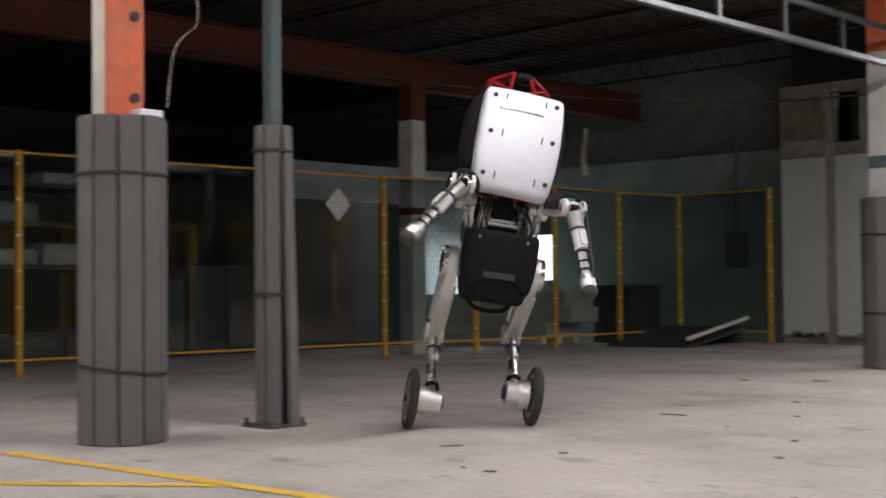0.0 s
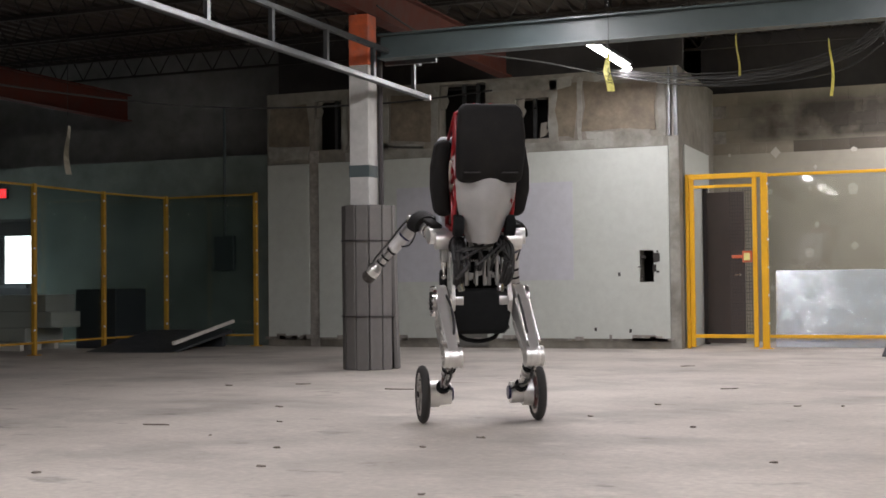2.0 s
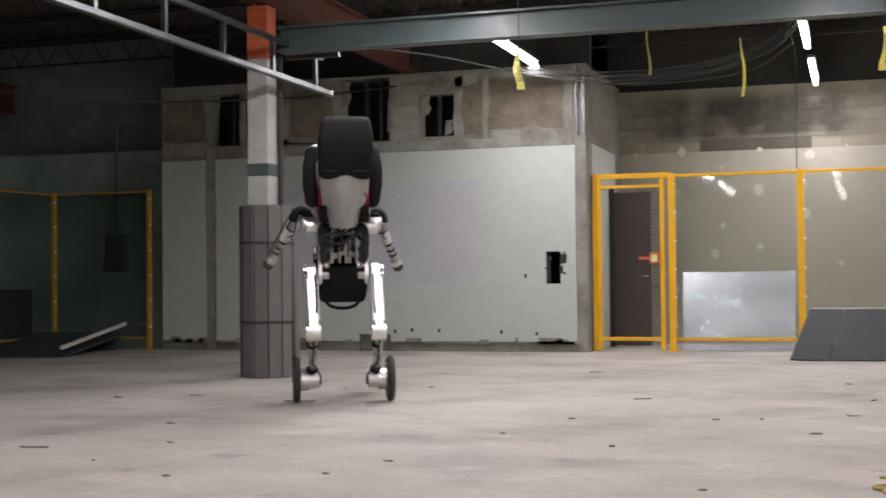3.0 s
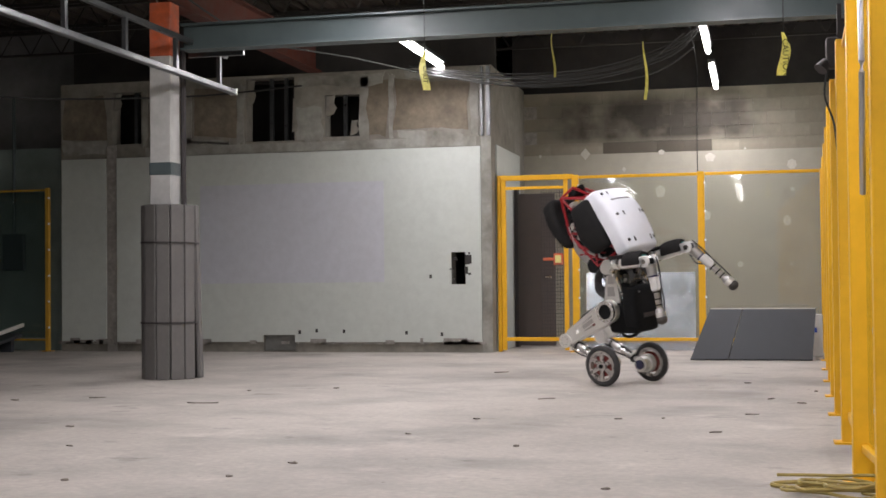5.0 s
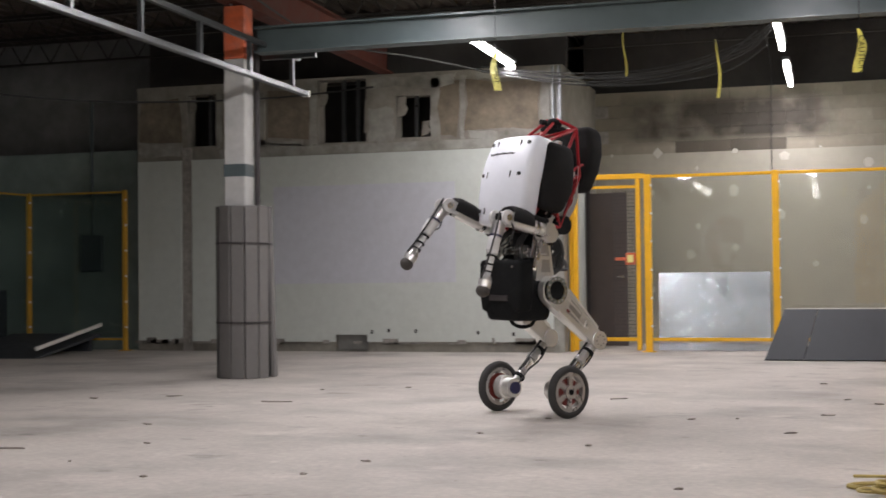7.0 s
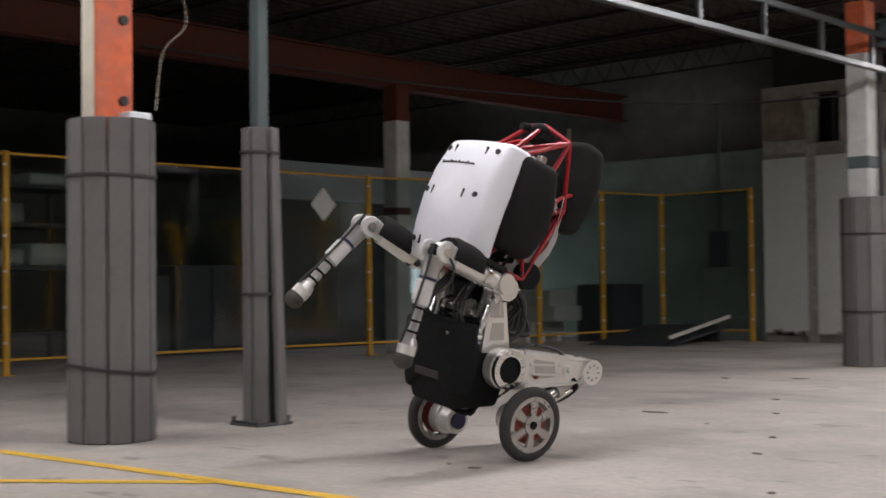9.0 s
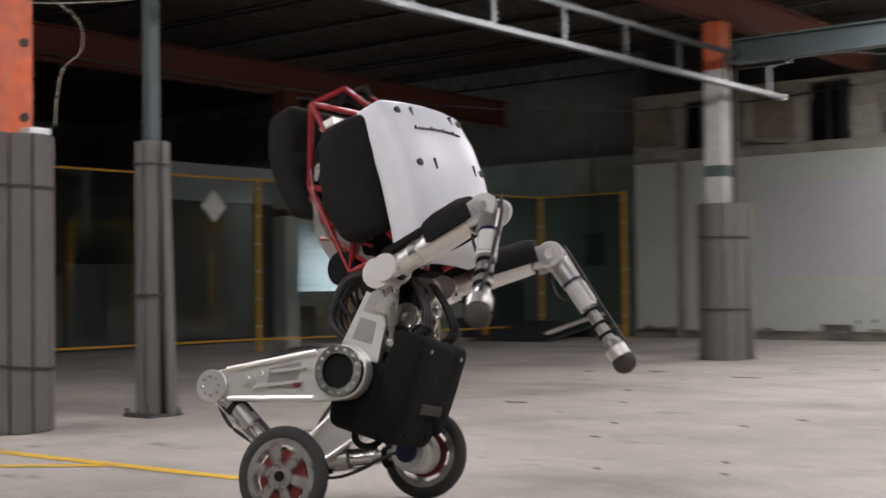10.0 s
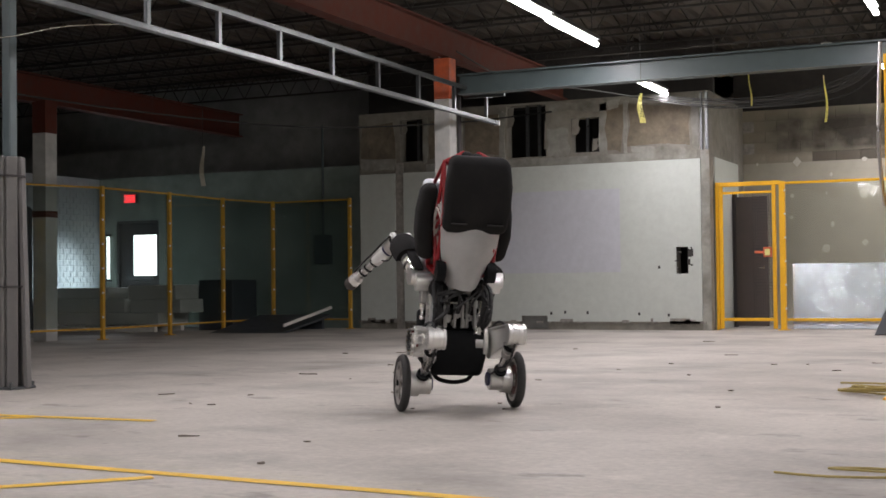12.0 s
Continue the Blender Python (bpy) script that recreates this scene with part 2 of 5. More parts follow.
M_RIM_RED = material("red_brake", (0.15, 0.02, 0.015), 0.5, grain=0.1, scale=20)
M_TUBE_RED = material("red_tube_paint", (0.30, 0.010, 0.016), 0.35, grain=0.1, scale=20)
M_WIRE = material("white_wire", (0.60, 0.58, 0.52), 0.5)
M_VIOLET = material("violet_cap", (0.015, 0.014, 0.06), 0.35)
M_TEAL = material("teal_label", (0.04, 0.30, 0.26), 0.5)

for m_ in (M_PAD, M_BOX):
    m_.node_tree.nodes["Principled BSDF"].inputs["Specular IOR Level"].default_value = 0.2

# ---- mesh helpers ----


def box(bm, c, s, m=None):
    """A box of size s about c, turned by m."""
    made = bmesh.ops.create_cube(bm, size=1.0, matrix=(m or Matrix()) @ Matrix.Translation(c) @ Matrix.Diagonal((*s, 1)))
    return made["verts"]


def rod(bm, a, b, r, r2=None, n=12, caps=True):
    """A round bar from a to b."""
    a, b = Vector(a), Vector(b)
    d = b - a
    q = d.to_track_quat("Z", "Y").to_matrix().to_4x4()
    bmesh.ops.create_cone(bm, cap_ends=caps, segments=n, radius1=r, radius2=r if r2 is None else r2, depth=d.length, matrix=Matrix.Translation((a + b) / 2) @ q)


def hose(bm, pts, r, n=6, steps=5):
    """A bent round bar along smooth points."""
    pts = [Vector(p) for p in pts]
    fine = []
    for i in range(len(pts) - 1):
        p0, p1, p2, p3 = pts[max(0, i - 1)], pts[i], pts[i + 1], pts[min(len(pts) - 1, i + 2)]
        for k in range(steps):
            u = k / steps
            fine.append(0.5 * (2 * p1 + (p2 - p0) * u + (2 * p0 - 5 * p1 + 4 * p2 - p3) * u * u + (3 * p1 - p0 - 3 * p2 + p3) * u ** 3))
    fine.append(pts[-1])
    rings = []
    for i, p in enumerate(fine):
        d = (fine[min(i + 1, len(fine) - 1)] - fine[max(i - 1, 0)]).normalized()
        q = d.to_track_quat("Z", "Y")
        rings.append([bm.verts.new(p + q @ Vector((r * math.cos(6.2832 * k / n), r * math.sin(6.2832 * k / n), 0))) for k in range(n)])
    for ra, rb in zip(rings, rings[1:]):
        for k in range(n):
            bm.faces.new((ra[k], ra[(k + 1) % n], rb[(k + 1) % n], rb[k]))
    bm.faces.new(rings[0][::-1])
    bm.faces.new(rings[-1])


def ball(bm, c, r, s=(1, 1, 1), seg=16):
    bmesh.ops.create_uvsphere(bm, u_segments=seg, v_segments=max(6, seg // 2), radius=r, matrix=Matrix.Translation(c) @ Matrix.Diagonal((*s, 1)))


def soft_box(s, r, seg=3, cuts=0, c=(0, 0, 0)):
    """A box with rounded edges, cut finer where it is to be bent."""
    bm = bmesh.new()
    box(bm, (0, 0, 0), s)
    bmesh.ops.bevel(bm, geom=bm.edges[:], offset=r, segments=seg, affect="EDGES", profile=0.5)
    if cuts:
        bmesh.ops.subdivide_edges(bm, edges=[e for e in bm.edges if e.calc_length() > 2.5 * r], cuts=cuts, use_grid_fill=True)
    bmesh.ops.translate(bm, verts=bm.verts, vec=c)
    return bm


def outline(bm, pts, y0, y1):
    """A plate with the outline pts in x and z, from y0 to y1."""
    front = [bm.verts.new((x, y0, z)) for x, z in pts]
    back = [bm.verts.new((x, y1, z)) for x, z in pts]
    n = len(pts)
    bm.faces.new(front)
    bm.faces.new(back[::-1])
    for k in range(n):
        bm.faces.new((front[k], back[k], back[(k + 1) % n], front[(k + 1) % n]))


def ring(bm, c, axis, r_out, r_in, depth, n=20):
    """A flat ring about c along axis ('x', 'y' or 'z')."""
    turn = {"z": Matrix(), "y": Matrix.Rotation(math.pi / 2, 4, "X"), "x": Matrix.Rotation(math.pi / 2, 4, "Y")}[axis]
    m = Matrix.Translation(c) @ turn
    loops = []
    for r, z in ((r_out, -depth / 2), (r_out, depth / 2), (r_in, depth / 2), (r_in, -depth / 2)):
        loops.append([bm.verts.new(m @ Vector((r * math.cos(6.28319 * k / n), r * math.sin(6.28319 * k / n), z))) for k in range(n)])
    for a in range(4):
        la, lb = loops[a], loops[(a + 1) % 4]
        for k in range(n):
            bm.faces.new((la[k], la[(k + 1) % n], lb[(k + 1) % n], lb[k]))


def part(name, bm, mat, parent=None, label="", smooth=False, bevel=0.0, seg=1):
    """Links a bmesh as one mesh object, under a thing or a part."""
    if bevel:
        bmesh.ops.bevel(bm, geom=bm.edges[:], offset=bevel, segments=seg, affect="EDGES", profile=0.5, clamp_overlap=True)
    bmesh.ops.recalc_face_normals(bm, faces=bm.faces)
    me = bpy.data.meshes.new(name)
    bm.to_mesh(me)
    bm.free()
    me.materials.append(mat)
    if smooth:
        for p in me.polygons:
            p.use_smooth = True
        me.set_sharp_from_angle(angle=0.7)
    ob = new(name, me)
    if parent:
        ob.parent = parent
    if label:
        tagged(ob, label)
    return ob


def thing(name, label, category, at=None, group=""):
    ob = new(name)
    ob.empty_display_size = 0.1
    if at:
        ob.matrix_basis = at
    return tagged(ob, label, category, group)


def boxes(*rows):
    bm = bmesh.new()
    for c, s in rows:
        box(bm, c, s)
    return bm


def span(x0, x1, y0, y1, z0, z1):
    return ((x0 + x1) / 2, (y0 + y1) / 2, (z0 + z1) / 2), (x1 - x0, y1 - y0, z1 - z0)


def pierced(x0, x1, z0, z1, y0, y1, holes):
    """A wall along x with rectangular openings (x0, x1, z0, z1) through it."""
    bm = bmesh.new()
    xs = sorted({x0, x1, *[h[0] for h in holes], *[h[1] for h in holes]})
    zs = sorted({z0, z1, *[h[2] for h in holes], *[h[3] for h in holes]})
    for a, b in zip(xs, xs[1:]):
        run = None
        for c, d in zip(zs, zs[1:]):
            if any(h[0] <= (a + b) / 2 <= h[1] and h[2] <= (c + d) / 2 <= h[3] for h in holes):
                if run:
                    box(bm, *span(a, b, y0, y1, *run))
                run = None
            else:
                run = (run[0], d) if run else (c, d)
        if run:
            box(bm, *span(a, b, y0, y1, *run))
    return bm

# ---- lamps of the hall, seen and added ----
LAMP_Z = 3.8
# the two tubes at x -7.9 are unseen, added to brighten the left floor
TUBES = [(-4.05, 9.4, 11.15), (-4.1, 11.25, 13.0), (-4.5, 15.6, 16.7), (-4.5, 16.78, 17.8), (-0.7, 10.9, 12.6), (-1.05, 15.6, 17.6), (-1.05, 18.8, 20.8),
         (-4.45, 4.6, 6.4), (-4.45, -0.6, 1.2), (-1.05, 5.2, 7.0), (-1.05, -0.6, 1.2), (2.4, 5.2, 7.0), (2.4, -0.6, 1.2), (-1.05, -6.2, -4.4), (-7.9, -1.4, 0.4), (-7.9, 2.4, 3.9),
         (-1.05, -8.4, -6.6), (-1.05, -10.6, -8.8), (-1.05, -13.0, -11.2), (2.4, -6.4, -4.6), (2.4, -9.0, -7.2), (2.4, -12.0, -10.2), (-4.45, -5.0, -3.2), (-4.45, -8.0, -6.2)]


def lamp_fixture(x, y0, y1):
    lamp = thing("ceiling_lamp", "lit white fluorescent tube lamp hung under roof joists", "lamp", pose(x, (y0 + y1) / 2, LAMP_Z), "fluorescent lamps")
    half = (y1 - y0) / 2
    bm = bmesh.new()
    rod(bm, (0, -half, 0), (0, half, 0), 0.032, n=10)
    part("tube", bm, M_TUBE, lamp, "glowing white tube", smooth=True)
    part("housing", boxes(((0, 0, 0.075), (0.10, 2 * half, 0.05))), M_GALV, lamp, bevel=0.008)
    for s in (-1, 1):
        bm = bmesh.new()
        rod(bm, (0, s * half * 0.8, 0.1), (0, s * half * 0.8, 1.06), 0.006, n=6)
        part("hanger", bm, M_CABLE, lamp)
    if y1 < -3:
        return
    data = bpy.data.lights.new("tube_light", "AREA")
    data.shape, data.size, data.size_y = "RECTANGLE", 0.12, 2 * half
    data.energy, data.color = LAMP_POWER * half, LAMP_TINT
    light = new("tube_light", data)
    light.matrix_basis = pose(x, (y0 + y1) / 2, LAMP_Z - 0.045)


for tube in TUBES:
    lamp_fixture(*tube)
window_light = bpy.data.lights.new("window_light", "AREA")
window_light.shape, window_light.size, window_light.size_y = "RECTANGLE", 0.7, 0.9
window_light.energy, window_light.color = WINDOW_POWER, (0.85, 0.93, 1.0)
window_light.spread = 2.0
new("window_light", window_light).matrix_basis = pose(-15.55, 18.6, 1.43, 52, 0, 160)

# ---- the hall ----


def structure(name, bm, mat, label, category, smooth=False, bevel=0.0):
    return tagged(part(name, bm, mat, None, "", smooth, bevel), label, category, kind="structure")


structure("floor", boxes(span(-26, 12, -14, 26, -0.2, 0)), M_FLOOR, "worn stained grey concrete floor of an empty hall", "floor")
structure("wall_south", boxes(span(-26, 12, -14.2, -14, 0, 5)), M_WHITE_WALL, "plain painted wall closing the hall", "wall")
structure("wall_east", boxes(span(12, 12.2, -14, 26, 0, 5)), M_WHITE_WALL, "plain painted wall closing the hall", "wall")
structure("wall_west", boxes(span(-26.2, -26, -14, 26, 0, 5)), M_DIM, "dim painted wall behind the storage area", "wall")
structure("wall_outer", boxes(span(-26, 12, 26, 26.2, 0, 5)), M_PLASTER, "plain wall closing the hall", "wall")

# rough wall with white facing boards
UPPER = [(-9.63, -9.17, 3.01, 3.77), (-7.55, -6.82, 2.98, 3.88), (-6.37, -5.85, 3.01, 3.6), (-7.3, -6.82, 0.01, 0.24), (-4.56, -4.36, 0.93, 1.37)]
wall = structure("wall_north", pierced(-10.46, -3.99, 0, 3.92, 18.52, 18.78, UPPER), M_PLASTER, "patched concrete wall with torn openings above white boards", "wall")
part("facing_board", boxes(span(-10.44, -9.72, 18.49, 18.52, 0.14, 2.81)), M_WHITE_WALL, wall, "white painted board", bevel=0.004)
part("facing_board", pierced(-9.55, -4.14, 0.14, 2.81, 18.485, 18.52, [(-7.3, -6.82, 0.14, 0.24), (-4.56, -4.36, 0.93, 1.37)]), M_WHITE_WALL, wall, "white painted board")
# thin bluish panel paints the reflection seen on the boards
part("repainted_patch", boxes(span(-8.24, -5.51, 18.482, 18.485, 0.97, 2.37)), M_BLUE_REFLECT, wall, "faintly bluer area painted in for a reflection")
part("pilaster", boxes(span(-9.71, -9.56, 18.50, 18.52, 0, 3.0)), M_TRIM, wall, "bare grey mortar strip")
part("corner_strip", boxes(span(-4.135, -3.995, 18.50, 18.52, 0.0, 2.94)), M_SPACKLE_GREY, wall, "pale grey skimmed corner strip")
part("vent_plate", boxes(span(-7.29, -6.83, 18.56, 18.58, 0.02, 0.235)), M_DIM_PLATE, wall, "dull grey plate in the low opening")
part("corner_stud", boxes(span(-4.13, -4.10, 18.48, 18.52, 2.95, 3.9), span(-4.05, -4.0, 18.48, 18.52, 2.95, 3.9)), M_GALV, wall, "galvanised corner stud")
part("mortar_band", boxes(span(-9.1, -4.2, 18.505, 18.52, 2.82, 2.95)), M_SPACKLE_GREY, wall, "pale grey mortar band")
M_BROWN = material("scraped_brown_plaster", (0.21, 0.175, 0.13), 0.9, grain=0.25, scale=9, stain=0.7, stain_scale=2.2, bump=0.4)
for x0, x1, z0, z1 in ((-5.75, -5.45, 2.98, 3.8), (-5.35, -4.3, 3.08, 3.75), (-9.05, -8.5, 3.05, 3.7), (-8.35, -7.7, 3.05, 3.75), (-10.4, -9.75, 3.1, 3.7)):
    bm = bmesh.new()
    rp = random.Random(int(x0 * 100))
    edge = [(x0, z0), ((x0 + x1) / 2, z0), (x1, z0), (x1, (z0 + z1) / 2), (x1, z1), ((x0 + x1) / 2, z1), (x0, z1), (x0, (z0 + z1) / 2)]
    outline(bm, [(px + rp.uniform(-0.05, 0.05), pz + rp.uniform(-0.05, 0.05)) for px, pz in edge], 18.506, 18.519)
    part("plaster_patch", bm, M_BROWN, wall, "scraped brown plaster patch")
for x0, x1, z0, z1 in ((-5.85, -5.74, 2.96, 3.85), (-5.44, -5.36, 2.97, 3.85), (-4.28, -4.16, 2.97, 3.85), (-6.78, -6.40, 2.97, 3.45), (-7.68, -7.57, 2.96, 3.80), (-8.48, -8.37, 2.97, 3.75),
                       (-9.15, -9.07, 2.97, 3.8), (-5.3, -4.4, 2.96, 3.06), (-10.42, -9.72, 2.86, 3.08), (-8.9, -7.8, 2.96, 3.04), (-6.75, -5.5, 3.72, 3.88), (-5.2, -4.5, 3.78, 3.88)):
    bm = bmesh.new()
    rp = random.Random(int(x0 * 137 + z0 * 31))
    edge = [(x0 + (x1 - x0) * k / 6, z0) for k in range(7)] + [(x1, z0 + (z1 - z0) * k / 4) for k in (1, 2, 3)] + [(x1 - (x1 - x0) * k / 6, z1) for k in range(7)] + [(x0, z1 - (z1 - z0) * k / 4) for k in (1, 2, 3)]
    outline(bm, [(px + rp.uniform(-0.025, 0.025), pz + rp.uniform(-0.03, 0.03)) for px, pz in edge], 18.503, 18.5195)
    part("plaster_smear", bm, M_SPACKLE_GREY, wall, "pale grey plaster smear")
for x in (-7.22, -7.0, -6.12, -9.32):
    part("stud", boxes(span(x, x + 0.05, 18.6, 18.66, 2.98, 3.9)), M_GALV, wall, "galvanised stud in the opening")
for x0, z0, w, h in ((-6.36, 3.3, 0.16, 0.3), (-6.0, 3.02, 0.13, 0.22), (-6.86, 3.1, 0.12, 0.5), (-7.54, 3.5, 0.14, 0.36), (-9.6, 3.5, 0.12, 0.26)):
    bm = bmesh.new()
    outline(bm, [(x0, z0), (x0 + w * 0.7, z0 + 0.03), (x0 + w, z0 + h * 0.4), (x0 + w * 0.75, z0 + h * 0.6), (x0 + w * 0.9, z0 + h), (x0 + 0.02, z0 + h * 0.95)], 18.53, 18.545)
    part("torn_board", bm, M_PLASTER, wall, "torn scrap of plasterboard")
bm = bmesh.new()
rnd = random.Random(5)
for _ in range(34):
    x = rnd.uniform(-10.4, -4.1)
    w, h = rnd.uniform(0.03, 0.3), rnd.uniform(0.015, 0.09)
    box(bm, (x, 18.488, 0.14 + h / 2 - 0.03), (w, 0.02, h), Matrix())
part("broken_edge", bm, M_TRIM, wall, "crumbled lower board edge")
bm = bmesh.new()
for x, z in ((-6.75, 0.28), (-6.5, 0.3), (-6.1, 0.29), (-5.2, 0.27), (-4.7, 0.25), (-4.85, 1.04), (-8.4, 0.3)):
    box(bm, (x, 18.483, z), (0.035, 0.008, 0.05))
box(bm, (-4.32, 18.483, 1.27), (0.09, 0.01, 0.12))
box(bm, (-4.35, 18.483, 1.12), (0.05, 0.01, 0.1))
for k in range(6):
    box(bm, (-4.36 + rnd.uniform(-0.03, 0.05) + (0.02 if k % 2 else -0.17), 18.4835, 1.0 + 0.07 * k), (rnd.uniform(0.02, 0.06), 0.008, rnd.uniform(0.015, 0.05)))
part("chip", bm, M_DARK, wall, "dark chips in the board")
# added dark sheet, gives the openings their shade by colour
structure("void_backing", boxes(span(-10.4, -4.3, 19.6, 19.65, 0, 4.6)), M_DARK, "dark sheet painting the shade behind the torn openings", "wall")

# added dark sheet in place of the shaded roof space
structure("roof_space_north", boxes(span(-10.46, -4.0, 18.9, 19.0, 3.86, 4.85)), M_DARK, "dark sheet standing in for unlit roof space over the patched wall", "wall")

# return wall and rear wall
structure("wall_return", boxes(span(-4.25, -4.0, 18.78, 21.2, 0, 3.92)), M_PLASTER, "rough plaster return wall beside the gate", "wall")
structure("trim_return", boxes(span(-4.0, -3.97, 18.80, 20.6, 0, 2.85)), M_WHITE_WALL, "white painted facing on the return wall", "wall")
rear = structure("wall_rear", boxes(span(-4.25, 12, 21.22, 21.5, 0, 3.86)), M_TRIM, "concrete block wall above unpainted drywall", "wall")
part("drywall", boxes(span(-4.0, 12, 21.16, 21.22, 0, 2.9)), M_DRYWALL, rear, "unpainted drywall with filler spots")
bm = bmesh.new()
for i in range(9):
    for j in range(6):
        x, z = -3.7 + i * 0.61 + rnd.uniform(-0.1, 0.1), 0.3 + j * 0.5 + rnd.uniform(-0.16, 0.16)
        if rnd.random() < 0.35:
            continue
        bmesh.ops.create_circle(bm, cap_ends=True, segments=rnd.choice((4, 5, 7)), radius=rnd.uniform(0.02, 0.085), matrix=Matrix.Translation((x, 21.157, z)) @ Matrix.Rotation(math.pi / 2, 4, "X") @ Matrix.Diagonal((1, rnd.uniform(0.7, 1.4), 1, 1)))
tagged(part("filler_spots", bm, M_SPACKLE, rear, "pale dried filler spots"), kind="stuff")

# another added dark sheet, shade as colour, hiding the deck beyond
structure("roof_space_rear", boxes(span(-4.25, 12, 21.6, 21.7, 3.8, 4.85)), M_DARK, "dark sheet standing in for unlit roof space over the block wall", "wall")
# added grey sheet where there is only unlit depth
structure("wall_upper", boxes(span(-26, -10.46, 19.3, 19.4, 0, 4.85)), M_DIM, "grey sheet standing in for the unlit space over the green wall", "wall")

# rear-left wall, brick wall beside the lit door
structure("wall_green", pierced(-26, -10.46, 0, 3.02, 18.75, 19.0, [(-16.2, -15.15, 0, 2.14)]), M_GREEN_WALL, "dim faded green wall behind the fence", "wall")
brick_wall = structure("wall_brick", boxes(span(-16.86, -16.62, 13.6, 18.75, 0, 3.0)), M_BRICK_WHITE, "white painted brick wall lit by the door window", "wall")

door = tagged(thing("door_1", "black exit door with a bright daylit window", "door", pose(-15.68, 18.86, 0)), kind="structure")
part("door_frame", boxes(((-0.5, 0, 1.07), (0.06, 0.2, 2.14)), ((0.5, 0, 1.07), (0.06, 0.2, 2.14)), ((0, 0, 2.11), (0.94, 0.2, 0.06))), M_DARK_DOOR, door)
part("door_leaf", pierced(-0.47, 0.47, 0.02, 2.08, -0.03, 0.03, [(-0.17, 0.45, 1.03, 1.85)]), M_DARK_DOOR, door, "black door leaf")
part("pane", boxes(((0.14, 0, 1.44), (0.62, 0.01, 0.82))), M_DAY, door, "window pane white with daylight")
part("push_bar", boxes(((0, -0.07, 0.98), (0.7, 0.05, 0.05))), M_GALV, door)
side_window = tagged(thing("window_1", "narrow daylit window strip beside the exit door", "window", pose(-16.4, 18.74, 1.4)), kind="structure")
part("window_frame", boxes(((0, 0, 0.46), (0.16, 0.05, 0.04)), ((0, 0, -0.46), (0.16, 0.05, 0.04))), M_DARK_DOOR, side_window)
part("pane", boxes(((0, -0.003, 0), (0.06, 0.02, 0.86))), M_DAY, side_window, "pane white with daylight")
sign = thing("exit_sign", "glowing red exit sign on the green wall", "sign", pose(-15.8, 18.70, 2.58))
part("sign_body", boxes(((0, 0, 0), (0.30, 0.06, 0.18))), M_STRAP, sign, bevel=0.01)
part("lit_face", boxes(((0, -0.034, 0), (0.27, 0.006, 0.155))), M_EXIT, sign, "glowing red face")
exit_text = bpy.data.curves.new("exit_text", "FONT")
exit_text.body, exit_text.size, exit_text.align_x, exit_text.align_y = "EXIT", 0.13, "CENTER", "CENTER"
exit_text.materials.append(M_SHELL)
lettering = new("lettering", exit_text)
lettering.parent = sign
lettering.matrix_basis = pose(0, -0.039, 0, 90)

# roof: deck, joists, girders
bm = bmesh.new()
prof = []
x = -26.0
while x < 12:
    prof += [(x, 4.84), (x + 0.09, 4.84), (x + 0.12, 4.90), (x + 0.21, 4.90)]
    x += 0.24
deck_rows = [[bm.verts.new((px, y, pz)) for px, pz in prof] for y in (-14, 26)]
for a, b, c, d in zip(deck_rows[0], deck_rows[0][1:], deck_rows[1][1:], deck_rows[1]):
    bm.faces.new((a, b, c, d))
structure("ceiling", bm, M_ROOF, "rusty corrugated roof deck", "ceiling")
structure("roof_top", boxes(span(-26.2, 12.2, -14.2, 26.2, 4.95, 5.1)), M_DARK, "roof slab over the deck", "ceiling")

# polished strips added below the deck, tilted to imitate its glints
for px, py in ((-13.6, 15.6), (-13.3, 13.9), (-12.6, 12.2)):
    for k in range(6):
        strip_ = structure("deck_strip", boxes(((0, 0, 0), (0.05, 0.75, 0.004))), M_STEEL, "shiny strip added under the roof deck for its glints", "ceiling")
        strip_.matrix_basis = pose(px + 0.24 * k, py, 4.832, 0, 12, 0)
bm = bmesh.new()
box(bm, (0, 0, 0.40), (32, 0.07, 0.04))
box(bm, (0, 0, 0), (32, 0.06, 0.03))
for i in range(64):
    xa = -16 + i * 0.5
    rod(bm, (xa, 0, 0), (xa + 0.25, 0, 0.4), 0.011, n=5)
    rod(bm, (xa + 0.25, 0, 0.4), (xa + 0.5, 0, 0), 0.011, n=5)
first = tagged(part("roof_joist", bm, M_JOIST), "dark open-web steel roof joist", "joist", "roof joists", "structure")
first.matrix_basis = pose(-6, -2.4, 4.40)
for i in range(1, 16):
    copy_thing(first, pose(-6, -2.4 + i * 1.5, 4.40))


def i_beam(bm, length, h, w, t=0.02):
    """An I-beam along y, its foot at z 0."""
    a, b = w / 2, t / 2
    outline(bm, [(-a, 0), (a, 0), (a, t), (b, t), (b, h - t), (a, h - t), (a, h), (-a, h), (-a, h - t), (-b, h - t), (-b, t), (-a, t)], -length / 2, length / 2)


for name, at, ln, h, mat, label in (("girder", pose(-6.5, 2.25, 3.92), 32.5, 0.42, M_RED_STEEL, "red primed steel roof girder on columns"),
                                    ("girder", pose(-13.2, 2.35, 3.68), 32.7, 0.44, M_RED_STEEL, "red primed steel roof girder on columns"),
                                    ("girder", pose(-1.0, 13.5, 3.37, 0, 0, 90), 10.4, 0.27, M_GREEN_STEEL, "grey-green steel cross beam between columns")):
    bm = bmesh.new()
    i_beam(bm, ln, h, 0.2)
    structure(name, bm, mat, label, "beam").matrix_basis = at

# ---- columns with foam wraps ----


